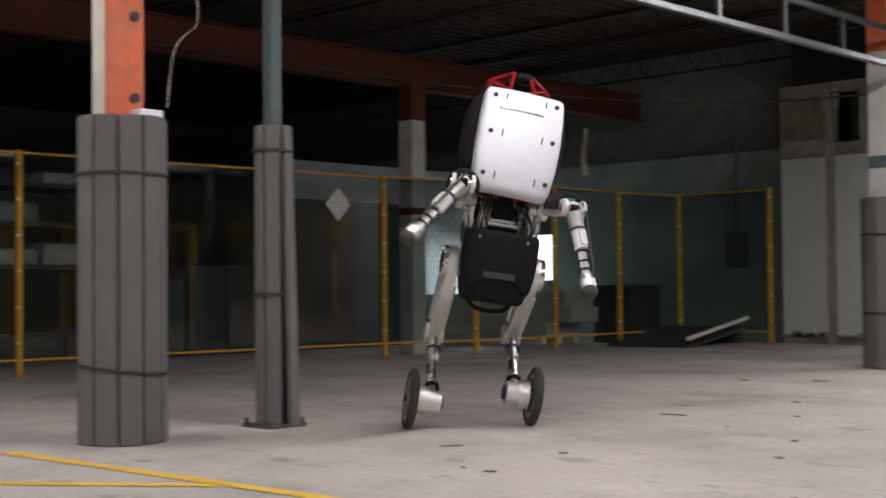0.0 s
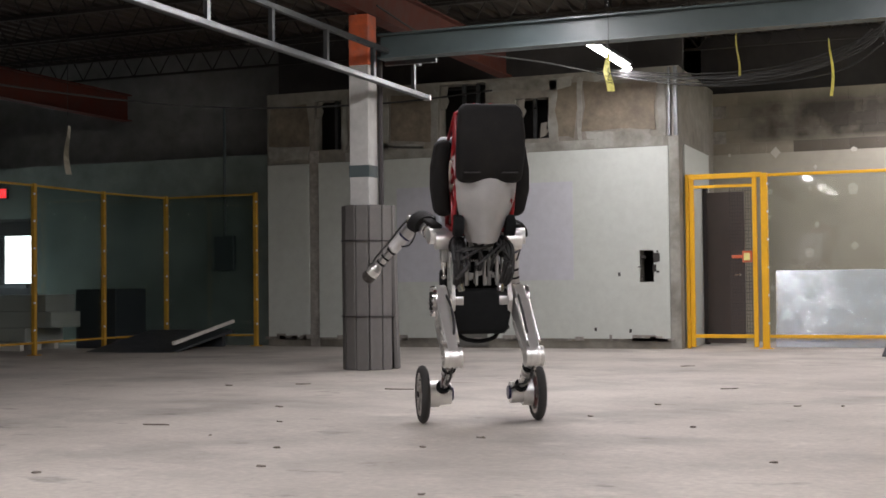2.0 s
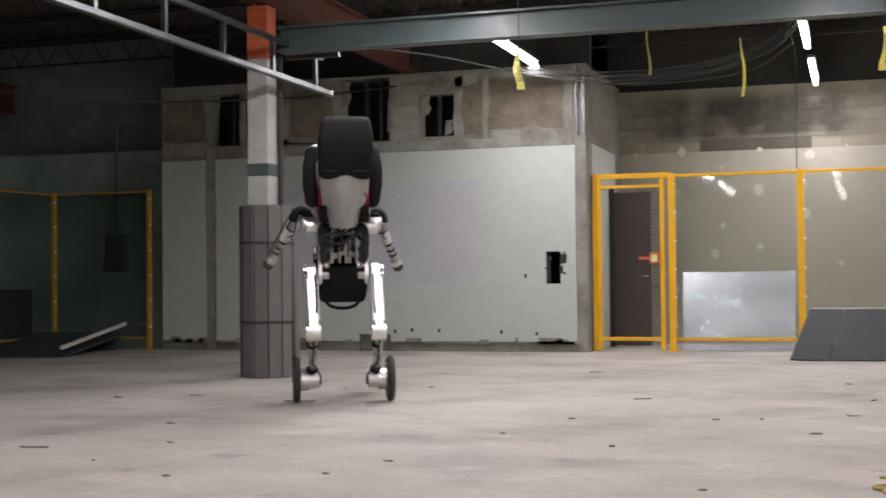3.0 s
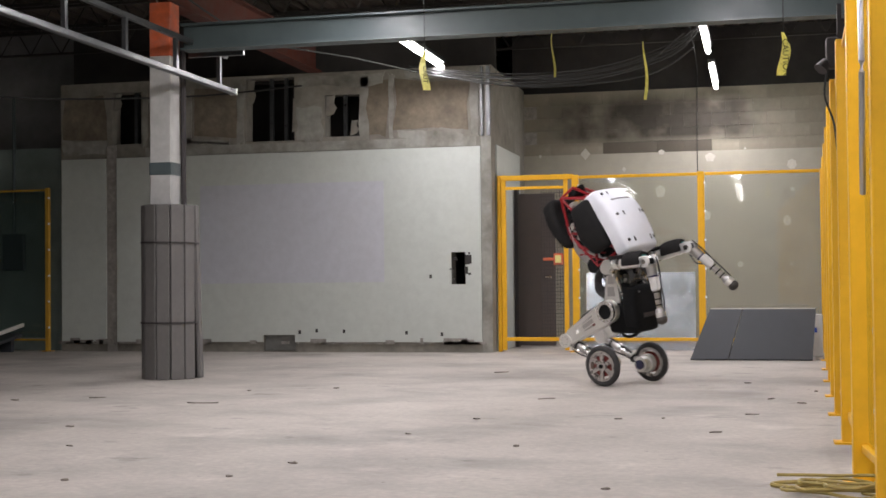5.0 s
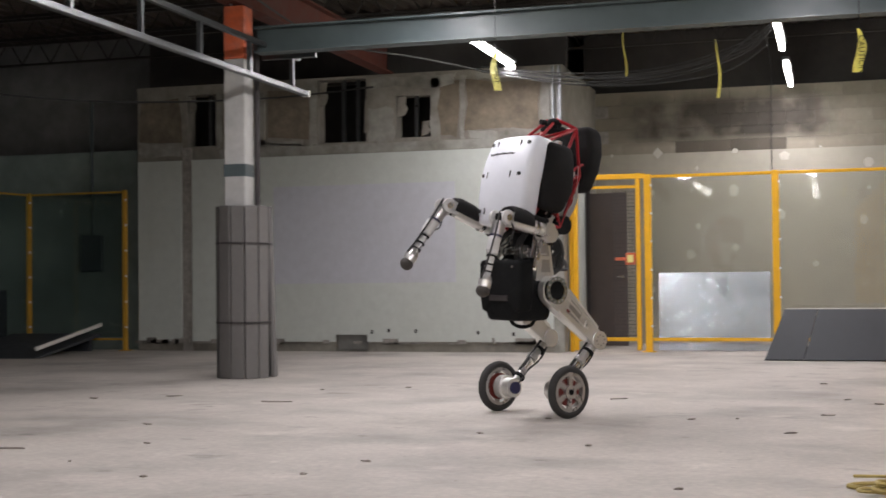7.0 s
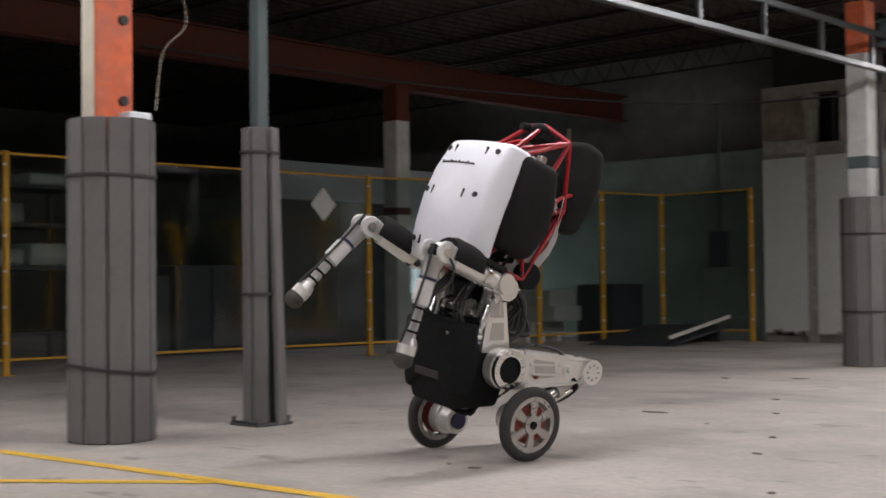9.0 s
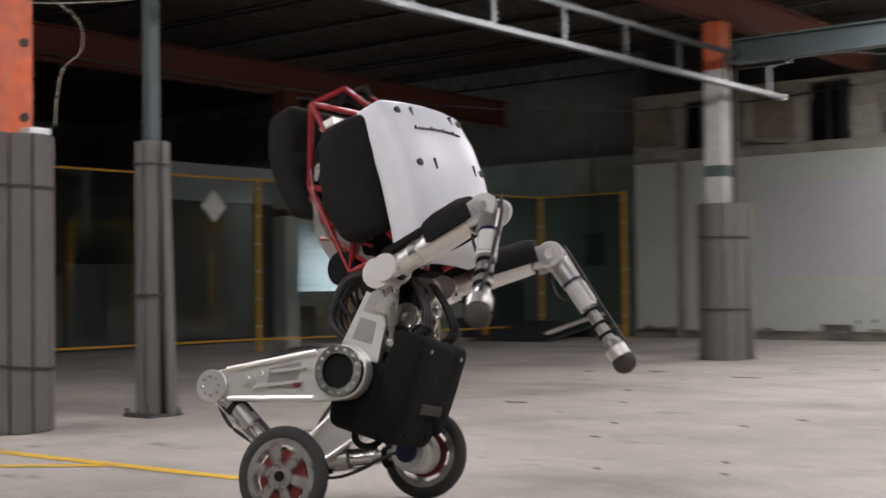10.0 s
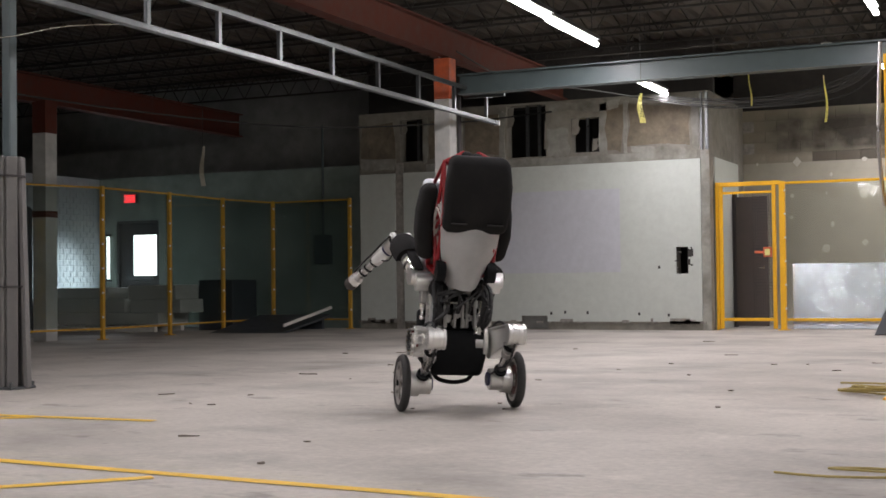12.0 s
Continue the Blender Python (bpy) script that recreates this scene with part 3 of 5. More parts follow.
def wrap(col, r, h, count, straps, lean=0.0, loose=-1, gape=0.0):
    """Upright foam strips round a column, with straps."""
    w = 2 * math.pi * r / count
    mesh = None
    rr = random.Random(int(r * 1000) + count)
    for k in range(count):
        a = 2 * math.pi * (k + 0.35) / count
        if mesh is None:
            bm = soft_box((0.04, w * 0.965, h), 0.008, 2, c=(0, 0, h / 2))
            ob = part("foam_strip", bm, M_FOAM, col)
            mesh = ob.data
        else:
            ob = new("foam_strip", mesh)
            ob.parent = col
        ob.matrix_basis = pose(r * math.cos(a), r * math.sin(a), rr.uniform(-0.004, 0.0) + 0.004, 0, lean + rr.uniform(-0.15, 0.15), math.degrees(a))
        if k == loose:
            ob.matrix_basis = pose((r + gape) * math.cos(a + 0.1), (r + gape) * math.sin(a + 0.1), 0.004, 0, -math.degrees(gape / h), math.degrees(a))
    for z, tilt in straps:
        bm = bmesh.new()
        ring(bm, (0, 0, 0), "z", r + 0.036, r + 0.02, 0.016, 28)
        ob = part("strap", bm, M_STRAP, col, "thin dark strap")
        ob.matrix_basis = pose(0, 0, z, 0, tilt, 40)


col = thing("column", "orange and cream steel column wrapped in grey foam strips", "column", pose(-6.87, 4.58, 0), "columns")
part("post", boxes(((-0.02, -0.02, 2.0), (0.14, 0.245, 4.0))), M_CREAM, col, "cream painted steel side", bevel=0.006)
part("flange", boxes(((0.062, -0.02, 2.0), (0.02, 0.255, 4.0))), M_ORANGE, col, "chipped orange primer side", bevel=0.006)
for z in (2.0, 2.48, 2.9):
    bm = bmesh.new()
    rod(bm, (0.07, 0.04, z), (0.088, 0.04, z), 0.03, n=10)
    part("bolt", bm, M_STRAP, col)
part("bracket", boxes(((0.12, 0.09, 1.905), (0.12, 0.16, 0.05))), M_SHELL, col, "white plastic bracket", bevel=0.01)
wrap(col, 0.232, 1.88, 11, ((1.55, 1), (0.43, 7)))
col = thing("column", "slim grey steel column wrapped in grey foam", "column", pose(-6.87, 5.70, 0), "columns")
part("post", boxes(((0, 0, 2.0), (0.09, 0.09, 4.0))), M_GREEN_STEEL, col, bevel=0.008)
part("base_plate", boxes(((0, 0, 0.012), (0.29, 0.29, 0.024))), M_GALV, col, "bolted base plate", bevel=0.004)
for sx in (-1, 1):
    for sy in (-1, 1):
        bm = bmesh.new()
        rod(bm, (sx * 0.125, sy * 0.125, 0.02), (sx * 0.125, sy * 0.125, 0.06), 0.014, n=6)
        part("bolt", bm, M_GALV, col)
wrap(col, 0.092, 1.93, 6, ((1.77, 1), (0.85, 0)), 0.0, 0, 0.05)
col = thing("column", "pale steel column wrapped in grey foam strips", "column", pose(-6.43, 13.62, 0), "columns")
part("post", boxes(((-0.05, 0, 1.67), (0.235, 0.225, 3.34))), M_COLUMN, col, "pale grey painted post", bevel=0.008)
part("band", boxes(((-0.05, 0, 2.17), (0.243, 0.233, 0.13))), M_GREEN_STEEL, col, "blue-grey painted band")
part("head", boxes(((-0.05, 0, 3.62), (0.235, 0.225, 0.56))), M_ORANGE, col, "red primed column head", bevel=0.008)
bm = bmesh.new()
rod(bm, (0.15, 0.02, 0.05), (0.15, 0.02, 3.6), 0.03, n=8)
part("conduit", bm, M_STRAP, col, "dark conduit", smooth=True)
wrap(col, 0.265, 1.79, 12, ((1.4, 1), (0.58, 0)), 0.0, 0, 0.045)
col = thing("column", "dim grey steel column with a red head", "column", pose(-13.05, 13.1, 0), "columns")
part("post", boxes(((0, 0, 1.6), (0.26, 0.26, 3.2))), M_COLUMN, col, bevel=0.008)
part("head", boxes(((0, 0, 3.45), (0.26, 0.26, 0.5))), M_RED_STEEL, col, "red primed column head")
part("band", boxes(((0, 0, 1.95), (0.27, 0.27, 0.1))), M_RED_STEEL, col, "red band")

# ---- trolley rail ----
rail = thing("trolley_rail", "galvanised overhead trolley rail with hangers", "rail", pose(-6.12, 9.3, 3.1))
part("lower_channel", boxes(((0, 0, 0), (0.07, 10.6, 0.06))), M_GALV, rail, bevel=0.008)
part("upper_channel", boxes(((0, -0.1, 0.36), (0.045, 10.4, 0.05))), M_GALV, rail)
for i in range(10):
    part("hanger", boxes(((0, -4.9 + 1.09 * i, 0.18), (0.04, 0.05, 0.32))), M_GALV, rail)
part("cross_arm", boxes(((0.1, 4.6, 0.30), (0.62, 0.05, 0.05))), M_GALV, rail)
bm = bmesh.new()
for dx in (-0.05, 0.02, 0.09):
    rod(bm, (dx, 4.6, 0.28), (dx, 4.6, 0.40), 0.02, n=8)
part("rollers", bm, M_STEEL, rail)
part("end_cap", boxes(((0, 5.31, 0), (0.08, 0.03, 0.07))), M_ALU, rail)

# ---- safety fence ----
FENCE_H = 2.4


def fence_run(label, points, clear, w, z0=0.17, skip=0, paint=None, rail_h=0.04):
    """A run of fence: posts with foot plates and clips, and framed clear sheets between them."""
    run = thing("safety_fence", label, "fence", None, "safety fences")
    for x, y in points[skip:]:
        post = part("post", boxes(((x, y, FENCE_H / 2), (w, w, FENCE_H))), (paint or M_YELLOW), run, "yellow steel post", bevel=0.005)
        part("foot_plate", boxes(((x, y, 0.006), (w + 0.09, w + 0.05, 0.012))), (paint or M_YELLOW), post)
        for k in range(6):
            part("clip", boxes(((x + w / 2 + 0.006, y - w / 2 - 0.004, 0.35 + 0.38 * k), (0.022, 0.018, 0.03))), M_SHELL, post, "pale panel clip")
    for a, b in zip(points, points[1:]):
        a, b = Vector((*a, 0)), Vector((*b, 0))
        d = b - a
        ln = d.length - w - 0.01
        at = Matrix.Translation((a + b) / 2) @ Matrix.Rotation(math.atan2(d.y, d.x), 4, "Z")
        sheet_ = part("panel", boxes(((0, 0.02, (FENCE_H + z0) / 2), (ln, 0.004, FENCE_H - z0 - 0.06))), clear, run, "clear scuffed plastic sheet")
        sheet_.matrix_basis = at
        sheet_.visible_shadow = False
        part("top_rail", boxes(((0, 0, FENCE_H - 0.03), (ln, 0.03, rail_h))), (paint or M_YELLOW), sheet_, "yellow rail", bevel=0.004)
        part("bottom_rail", boxes(((0, 0, z0), (ln, 0.03, rail_h))), (paint or M_YELLOW), sheet_, "yellow rail", bevel=0.004)


# storage-side run takes the darkened yellow and the dimming sheets
fence_run("yellow safety fence in shaded yellow with dim-tinted clear panels before the storage area", [(-13.3, 3.6), (-13.09, 7.27), (-12.85, 12.36), (-12.42, 13.68), (-12.40, 15.38), (-12.50, 17.1), (-12.32, 18.5), (-10.64, 18.45)], M_CLEAR_DIM, 0.06, paint=M_YELLOW_SHADED, rail_h=0.028)
fence_run("yellow safety fence with clear panels beside the gate", [(-2.89, 18.79), (-1.21, 18.79), (0.36, 18.79)], M_CLEAR, 0.09)
fence_run("yellow safety fence with heavy posts along the hall", [(0.36, 18.79), (0.31, 17.1), (0.25, 15.5), (0.19, 13.9), (0.13, 12.3), (0.08, 10.8), (0.03, 9.15), (-0.01, 7.6), (0.035, 6.85)], M_CLEAR, 0.10, skip=1)

gate = thing("gate", "yellow steel safety gate with wire mesh, half closed", "gate", pose(-3.92, 18.79, 0))
for x in (0.04, 0.90):
    part("stile", boxes(((x, 0, 1.22), (0.06, 0.06, 2.40))), M_YELLOW, gate, bevel=0.005)
part("top_bar", boxes(((0.5, 0.0, 2.38), (1.0, 0.07, 0.07))), M_YELLOW, gate, bevel=0.005)
part("header", boxes(((0.47, 0.0, 2.24), (0.80, 0.04, 0.04))), M_YELLOW, gate)
part("bottom_bar", boxes(((0.47, 0.0, 0.17), (0.80, 0.05, 0.05))), M_YELLOW, gate, bevel=0.005)
part("hinge_post", boxes(((-0.02, 0.0, 1.21), (0.05, 0.09, 2.42))), M_YELLOW, gate, bevel=0.005)
bm = bmesh.new()
for k in range(9):
    rod(bm, (0.56 + 0.036 * k, 0.01, 0.2), (0.56 + 0.036 * k, 0.01, 2.22), 0.0025, n=4)
for k in range(40):
    rod(bm, (0.55, 0.012, 0.22 + 0.05 * k), (0.87, 0.012, 0.22 + 0.05 * k), 0.0025, n=4)
part("wire_mesh", bm, M_STRAP, gate, "dark wire mesh")
lock = part("lock", boxes(((0.80, -0.05, 1.26), (0.13, 0.07, 0.16)), ((0.66, -0.05, 1.26), (0.14, 0.05, 0.04))), M_ORANGE, gate, "orange lock box with a bar", bevel=0.006)
part("lock_plate", boxes(((0.80, -0.09, 1.26), (0.08, 0.012, 0.1))), M_TAPE, lock, "yellow plate")

brown = tagged(thing("door_2", "dark brown door standing ajar behind the gate", "door", pose(-3.9, 20.05, 0, 0, 0, -4)), kind="structure")
part("door_leaf", boxes(((0.27, 0, 1.13), (0.55, 0.045, 2.22))), M_DOOR, brown, bevel=0.004)
bm = bmesh.new()
rod(bm, (0.49, -0.02, 1.02), (0.49, -0.07, 1.02), 0.02, n=10)
rod(bm, (0.49, -0.07, 1.02), (0.41, -0.07, 1.02), 0.012, n=8)
part("door_handle", bm, M_STEEL, brown)
part("door_post", boxes(((-0.03, 0.02, 1.16), (0.05, 0.12, 2.32))), M_STRAP, brown)

sheet = thing("metal_sheet", "bright dented metal sheet leaning behind the fence", "metal sheet", pose(-2.05, 19.0, 0.002, -5))
bm = bmesh.new()
bmesh.ops.create_grid(bm, x_segments=16, y_segments=12, size=0.5, matrix=Matrix.Translation((0, 0, 0.54)) @ Matrix.Rotation(math.pi / 2, 4, "X") @ Matrix.Diagonal((1.48, 1.06, 1, 1)))
for v in bm.verts:
    v.co.y += 0.005 * noise.noise(v.co * 2.0)
bmesh.ops.solidify(bm, geom=bm.faces[:], thickness=0.004)
part("sheet", bm, M_SHEET, sheet, smooth=True)

board = thing("leaning_board", "dark grey board of two panels propped at a slant", "board", pose(-0.63, 17.0, 0))
for x0, x1 in ((-0.66, -0.223), (-0.215, 0.75)):
    bm = boxes(span(x0, x1, 0, 0.68, 0, 0.025))
    for v in bm.verts:
        v.co.x += v.co.y / 0.68 * (0.23 - 0.12 * (v.co.x + 0.66))
    ob = part("panel", bm, M_BOARD, board, bevel=0.003)
    ob.matrix_basis = pose(0, 0, 0.004, 61)
ob = part("edge_strip", boxes(span(-0.42, 0.80, 0.672, 0.684, -0.003, 0.028)), M_EDGE, board, "pale top edge")
ob.matrix_basis = pose(0, 0, 0.004, 61)
for x in (-0.2, 0.55):
    part("prop", boxes(((x, 0.36, 0.28), (0.05, 0.04, 0.56))), M_STRAP, board, "dark prop behind")

carton = thing("carton", "white carton with blue print beside the board", "box", pose(0.13, 18.0, 0))
part("body", boxes(((0, 0, 0.26), (0.3, 0.35, 0.52))), M_CARTON, carton, bevel=0.006)
part("print_bar", boxes(((-0.02, -0.178, 0.33), (0.2, 0.004, 0.06)), ((-0.05, -0.178, 0.22), (0.12, 0.004, 0.03))), M_BLUE, carton, "blue printed bars")

spot = thing("floodlight", "black floodlight hung on the yellow fence", "floodlight", pose(0.05, 10.72, 2.58))
part("head", soft_box((0.09, 0.12, 0.22), 0.02, 2), M_STRAP, spot, smooth=True)
bm = bmesh.new()
rod(bm, (-0.04, -0.02, -0.06), (-0.085, -0.05, -0.12), 0.035, 0.05, n=12)
part("reflector", bm, M_STRAP, spot, smooth=True)
part("yoke", boxes(((0.05, 0, -0.16), (0.03, 0.05, 0.24)), ((0.05, 0, 0.2), (0.03, 0.05, 0.3))), M_STRAP, spot)
bm = bmesh.new()
hose(bm, [(-0.03, -0.02, -0.1), (-0.06, -0.05, -0.3), (0.0, -0.05, -0.5), (0.02, -0.06, -0.7)], 0.008)
part("cable", bm, M_CABLE, spot)
cond = thing("flexible_conduit", "grey flexible conduit hanging on the fence", "conduit", pose(-0.04, 6.85, 0))
bm = bmesh.new()
hose(bm, [(-0.005, 0.06, 2.5), (-0.01, -0.05, 2.1), (-0.012, -0.09, 1.85), (-0.01, -0.03, 1.6), (0.0, 0.12, 1.35)], 0.013, 8)
part("conduit", bm, M_ALU_DARK, cond, smooth=True)

# ---- hanging caution tape ----


def tape(x, y, z0, z1, words, turn=0, mat=None, wide=0.035):
    t = thing("caution_tape", "yellow caution tape strip hanging from the roof", "tape", pose(x, y, z1, 0, 0, turn), "caution tape strips")
    h = z1 - z0
    bm = bmesh.new()
    n = 7
    rows_ = []
    for k in range(n + 1):
        u = k / n
        w = wide * (0.35 + 0.65 * min(1, u * 2.2))
        off = 0.02 * math.sin(5 * u + x)
        rows_.append([bm.verts.new((off + s * w, 0.012 * math.sin(7 * u + s), -u * h)) for s in (-1, 1)])
    for ra, rb in zip(rows_, rows_[1:]):
        bm.faces.new((ra[0], ra[1], rb[1], rb[0]))
    bmesh.ops.solidify(bm, geom=bm.faces[:], thickness=0.002)
    part("strip", bm, mat or M_TAPE, t)
    bm = bmesh.new()
    rod(bm, (0, 0, 0), (0, 0, 4.84 - z1), 0.004, n=5)
    part("knot_end", bm, M_CABLE, t)
    if words:
        c = bpy.data.curves.new("tape_text", "FONT")
        c.body, c.size, c.align_x, c.align_y = words, 0.062, "CENTER", "CENTER"
        c.materials.append(M_BLACK_PRINT)
        ob = new("lettering", c)
        ob.parent = t
        ob.matrix_basis = pose(0.01, -0.022, -0.6 * h, 90, 90, 0)


tape(-3.45, 12.7, 2.74, 3.10, "CAUT", 10)
tape(-2.6, 15.0, 3.16, 3.66, "", wide=0.011)
tape(-1.62, 15.0, 2.88, 3.50, "", wide=0.015)
tape(-0.28, 11.0, 2.48, 2.80, "CAUTION", 5)
tape(-10.75, 14.0, 2.35, 2.96, "", 20, M_CREAM)
tape(-2.6, 9.9, 3.8, 4.15, "", 0, wide=0.025)

# ---- cables under the roof ----


def cable(pts, r, label, mat=None):
    c = thing("roof_cable", label, "cable", pose(*pts[0]), "roof cables")
    bm = bmesh.new()
    o = Vector(pts[0])
    hose(bm, [Vector(p) - o for p in pts], r, 5)
    part("run", bm, mat or M_CABLE, c)


cable([(-6.2, 13.4, 3.95), (-6.0, 15.0, 3.75), (-5.4, 16.8, 3.8), (-4.6, 18.0, 3.72), (-3.4, 18.6, 3.6), (-1.9, 18.2, 3.62), (-1.2, 17.0, 3.75)], 0.012, "sagging dark cable under the roof joists")
cable([(-4.2, 18.3, 3.75), (-3.2, 18.4, 3.66), (-2.0, 18.0, 3.7), (-1.3, 16.8, 3.9)], 0.01, "sagging dark cable under the roof joists")
for k in range(5):
    dz, dx = 0.035 * k, 0.05 * math.sin(2.3 * k)
    cable([(-4.9 + dx, 17.6, 3.80 - dz / 2), (-3.6, 17.5 + dx, 3.62 - dz), (-2.4 + dx, 17.2, 3.60 - dz), (-1.4, 16.6, 3.76 - dz), (-1.0 + dx, 16.2, 3.98)], 0.008, "one of a bundle of dark cables sagging under the joists")
cable([(-6.62, -6.0, 4.36), (-6.62, 2.0, 4.30), (-6.62, 8.0, 4.34), (-6.62, 13.0, 4.22), (-6.5, 13.5, 3.9)], 0.012, "conduit strapped along the red girder", M_ALU_DARK)
cable([(-13.1, 9.0, 3.75), (-12.0, 13.0, 3.55), (-10.5, 16.5, 3.5), (-8.5, 18.2, 3.62), (-6.6, 18.2, 3.7)], 0.014, "sagging dark cable under the roof joists")
cable([(-6.65, 4.75, 2.75), (-6.55, 4.86, 2.62), (-6.6, 4.92, 2.45), (-6.68, 4.82, 2.3), (-6.7, 4.78, 1.95)], 0.0025, "thin loose wire hanging by the column", M_CREAM)
cable([(-11.5, 1.5, 3.2), (-9.0, 3.6, 2.98), (-6.8, 4.9, 2.78), (-7.0, 6.6, 3.2), (-7.6, 8.5, 3.6)], 0.004, "pale wire strung between the columns", M_CREAM)
cable([(-1.3, 17.5, 4.3), (-1.32, 20.6, 4.15), (-1.34, 21.1, 3.8), (-1.35, 21.13, 3.2), (-1.35, 21.14, 2.3)], 0.007, "dark cable running down the rear wall")
cable([(-1.6, 13.8, 3.7), (-1.45, 14.1, 3.6), (-1.3, 13.9, 3.68), (-1.5, 14.0, 3.75), (-1.7, 14.2, 3.6)], 0.01, "tangled wires over the cross beam", M_ALU_DARK)

# ---- floor marks, hose, small litter ----


def stripe(a, b, w=0.09):
    a, b = Vector((*a, 0)), Vector((*b, 0))
    d = b - a
    bm = bmesh.new()
    n = max(2, int(d.length / 0.25))
    rr = random.Random(int(d.length * 100))
    side = Vector((-d.y, d.x, 0)).normalized() * w / 2
    rows_ = [[bm.verts.new(a + d * k / n + side * s * rr.uniform(0.9, 1.08) + Vector((0, 0, 0.004))) for s in (-1, 1)] for k in range(n + 1)]
    for ra, rb in zip(rows_, rows_[1:]):
        bm.faces.new((ra[0], ra[1], rb[1], rb[0]))
    ob = part("floor_stripe", bm, M_FLOOR_TAPE)
    tagged(ob, "scuffed yellow painted line on the concrete floor", "floor line", "floor lines", "structure")


stripe((-6.92, 3.88), (-4.1, 3.98))
stripe((-6.3, 2.95), (-5.0, 3.91))
stripe((-6.95, 3.3), (-6.92, 3.84))
stripe((-4.33, 2.26), (0.44, 1.87))
stripe((-3.34, 1.27), (-2.62, 2.01))
hoses = thing("hose_coil", "loose yellow air hose coiled on the floor by the fence", "hose", pose(-0.14, 7.2, 0.012))
bm = bmesh.new()
rr = random.Random(9)
pts = []
for k in range(46):
    a = k * 0.62
    r = 0.15 + 0.06 * math.sin(k * 1.7)
    pts.append((1.25 * r * math.cos(a) + 0.05 * math.sin(k * 0.37), 0.9 * r * math.sin(a) + 0.06 * math.cos(k * 0.29), 0.0013 * k))
hose(bm, pts, 0.008, 6, 3)
hose(bm, [(-0.15, 0.1, 0), (-0.3, 0.2, 0), (-0.2, 0.3, 0), (0.0, 0.28, 0)], 0.011, 6, 4)
part("coil", bm, M_OLIVE_HOSE, hoses, smooth=True)
hoses = thing("hose", "yellow air hose lying on the concrete floor", "hose", pose(0.25, 2.99, 0.012))
bm = bmesh.new()
hose(bm, [(-0.35, 0.05, 0), (-0.1, 0.0, 0), (0.2, 0.1, 0), (0.1, 0.3, 0), (-0.15, 0.25, 0), (0.25, 0.2, 0)], 0.006, 6, 4)
part("loop", bm, M_OLIVE_HOSE, hoses, smooth=True)
CHIPS = [(-2.2, 11.78, .2), (-0.17, 11.65, .1), (-0.55, 10.74, .13), (-0.4, 12.0, .1), (-1.46, 10.3, .09), (-5.14, 9.27, .08), (-2.97, 7.79, .07), (-2.45, 10.16, .05),
         (-4.93, 11.04, .34), (-6.06, 11.4, .18), (-6.67, 11.07, .16), (-3.15, 14.78, .22), (-5.24, 5.63, .18), (-4.59, 8.28, .06), (-4.39, 5.0, .07), (-4.56, 5.77, .05)]
CHIPS2 = [(-2.41, 2.56, .05), (-2.64, 3.37, .05), (-0.76, 9.58, .1), (0.2, 7.5, .09), (-3.42, 3.37, .14), (-5.3, 7.87, .2), (-3.6, 6.3, .05), (-1.9, 8.7, .05), (-2.9, 5.2, .04),
          (-1.2, 7.2, .05), (-3.9, 7.0, .05), (-0.6, 13.6, .08), (-4.3, 12.6, .08), (-2.7, 9.2, .05), (-1.0, 5.9, .04)]
scatter = random.Random(21)
SCRAPS = [(scatter.uniform(-6.0, 0.0), scatter.uniform(5.0, 15.5), scatter.uniform(0.015, 0.04)) for _ in range(8)]
for x, y, w in CHIPS + CHIPS2 + SCRAPS:
    bm = bmesh.new()
    n = 7
    top = []
    for k in range(n):
        a = 6.283 * k / n
        top.append(bm.verts.new((w / 2 * math.cos(a) * rr.uniform(0.6, 1.1), 0.016 * math.sin(a) * rr.uniform(0.7, 1.6), rr.uniform(0.003, 0.010))))
    low = [bm.verts.new((v.co.x, v.co.y, 0)) for v in top]
    bm.faces.new(top)
    for k in range(n):
        bm.faces.new((top[k], low[k], low[(k + 1) % n], top[(k + 1) % n]))
    ob = part("litter_chip", bm, M_DEBRIS)
    tagged(ob, "small dark scrap lying on the concrete floor", "debris", "floor scraps")
    ob.matrix_basis = pose(x, y, 0.0005, 0, 0, rr.uniform(-30, 60))

# ---- behind the fence ----
SIGN = thing("diamond_sign", "pale diamond plate hung on the fence panel", "sign", pose(-12.86, 11.57, 1.98, 0, 0, 3))
ob = part("plate", boxes(((0, 0, 0), (0.008, 0.31, 0.31))), M_SIGN, SIGN)
ob.matrix_basis = pose(0, 0, 0, 45)
bm = bmesh.new()
for i in range(6):
    for j in range(6):
        box(bm, (0.006, -0.125 + 0.05 * i, -0.125 + 0.05 * j), (0.004, 0.02, 0.02))
ob = part("dots", bm, M_STORE, SIGN, "grey dot pattern")
ob.matrix_basis = pose(0, 0, 0, 45)


def crate(name, label, cat, x0, x1, y0, y1, z1, mat, group="", z0=0.0):
    t = thing(name, label, cat, pose((x0 + x1) / 2, (y0 + y1) / 2, z0), group)
    w, d, h = x1 - x0, y1 - y0, z1 - z0
    part("body", boxes(((0, 0, h / 2), (w, d, h))), mat, t, bevel=0.012)
    return t, w, d, h


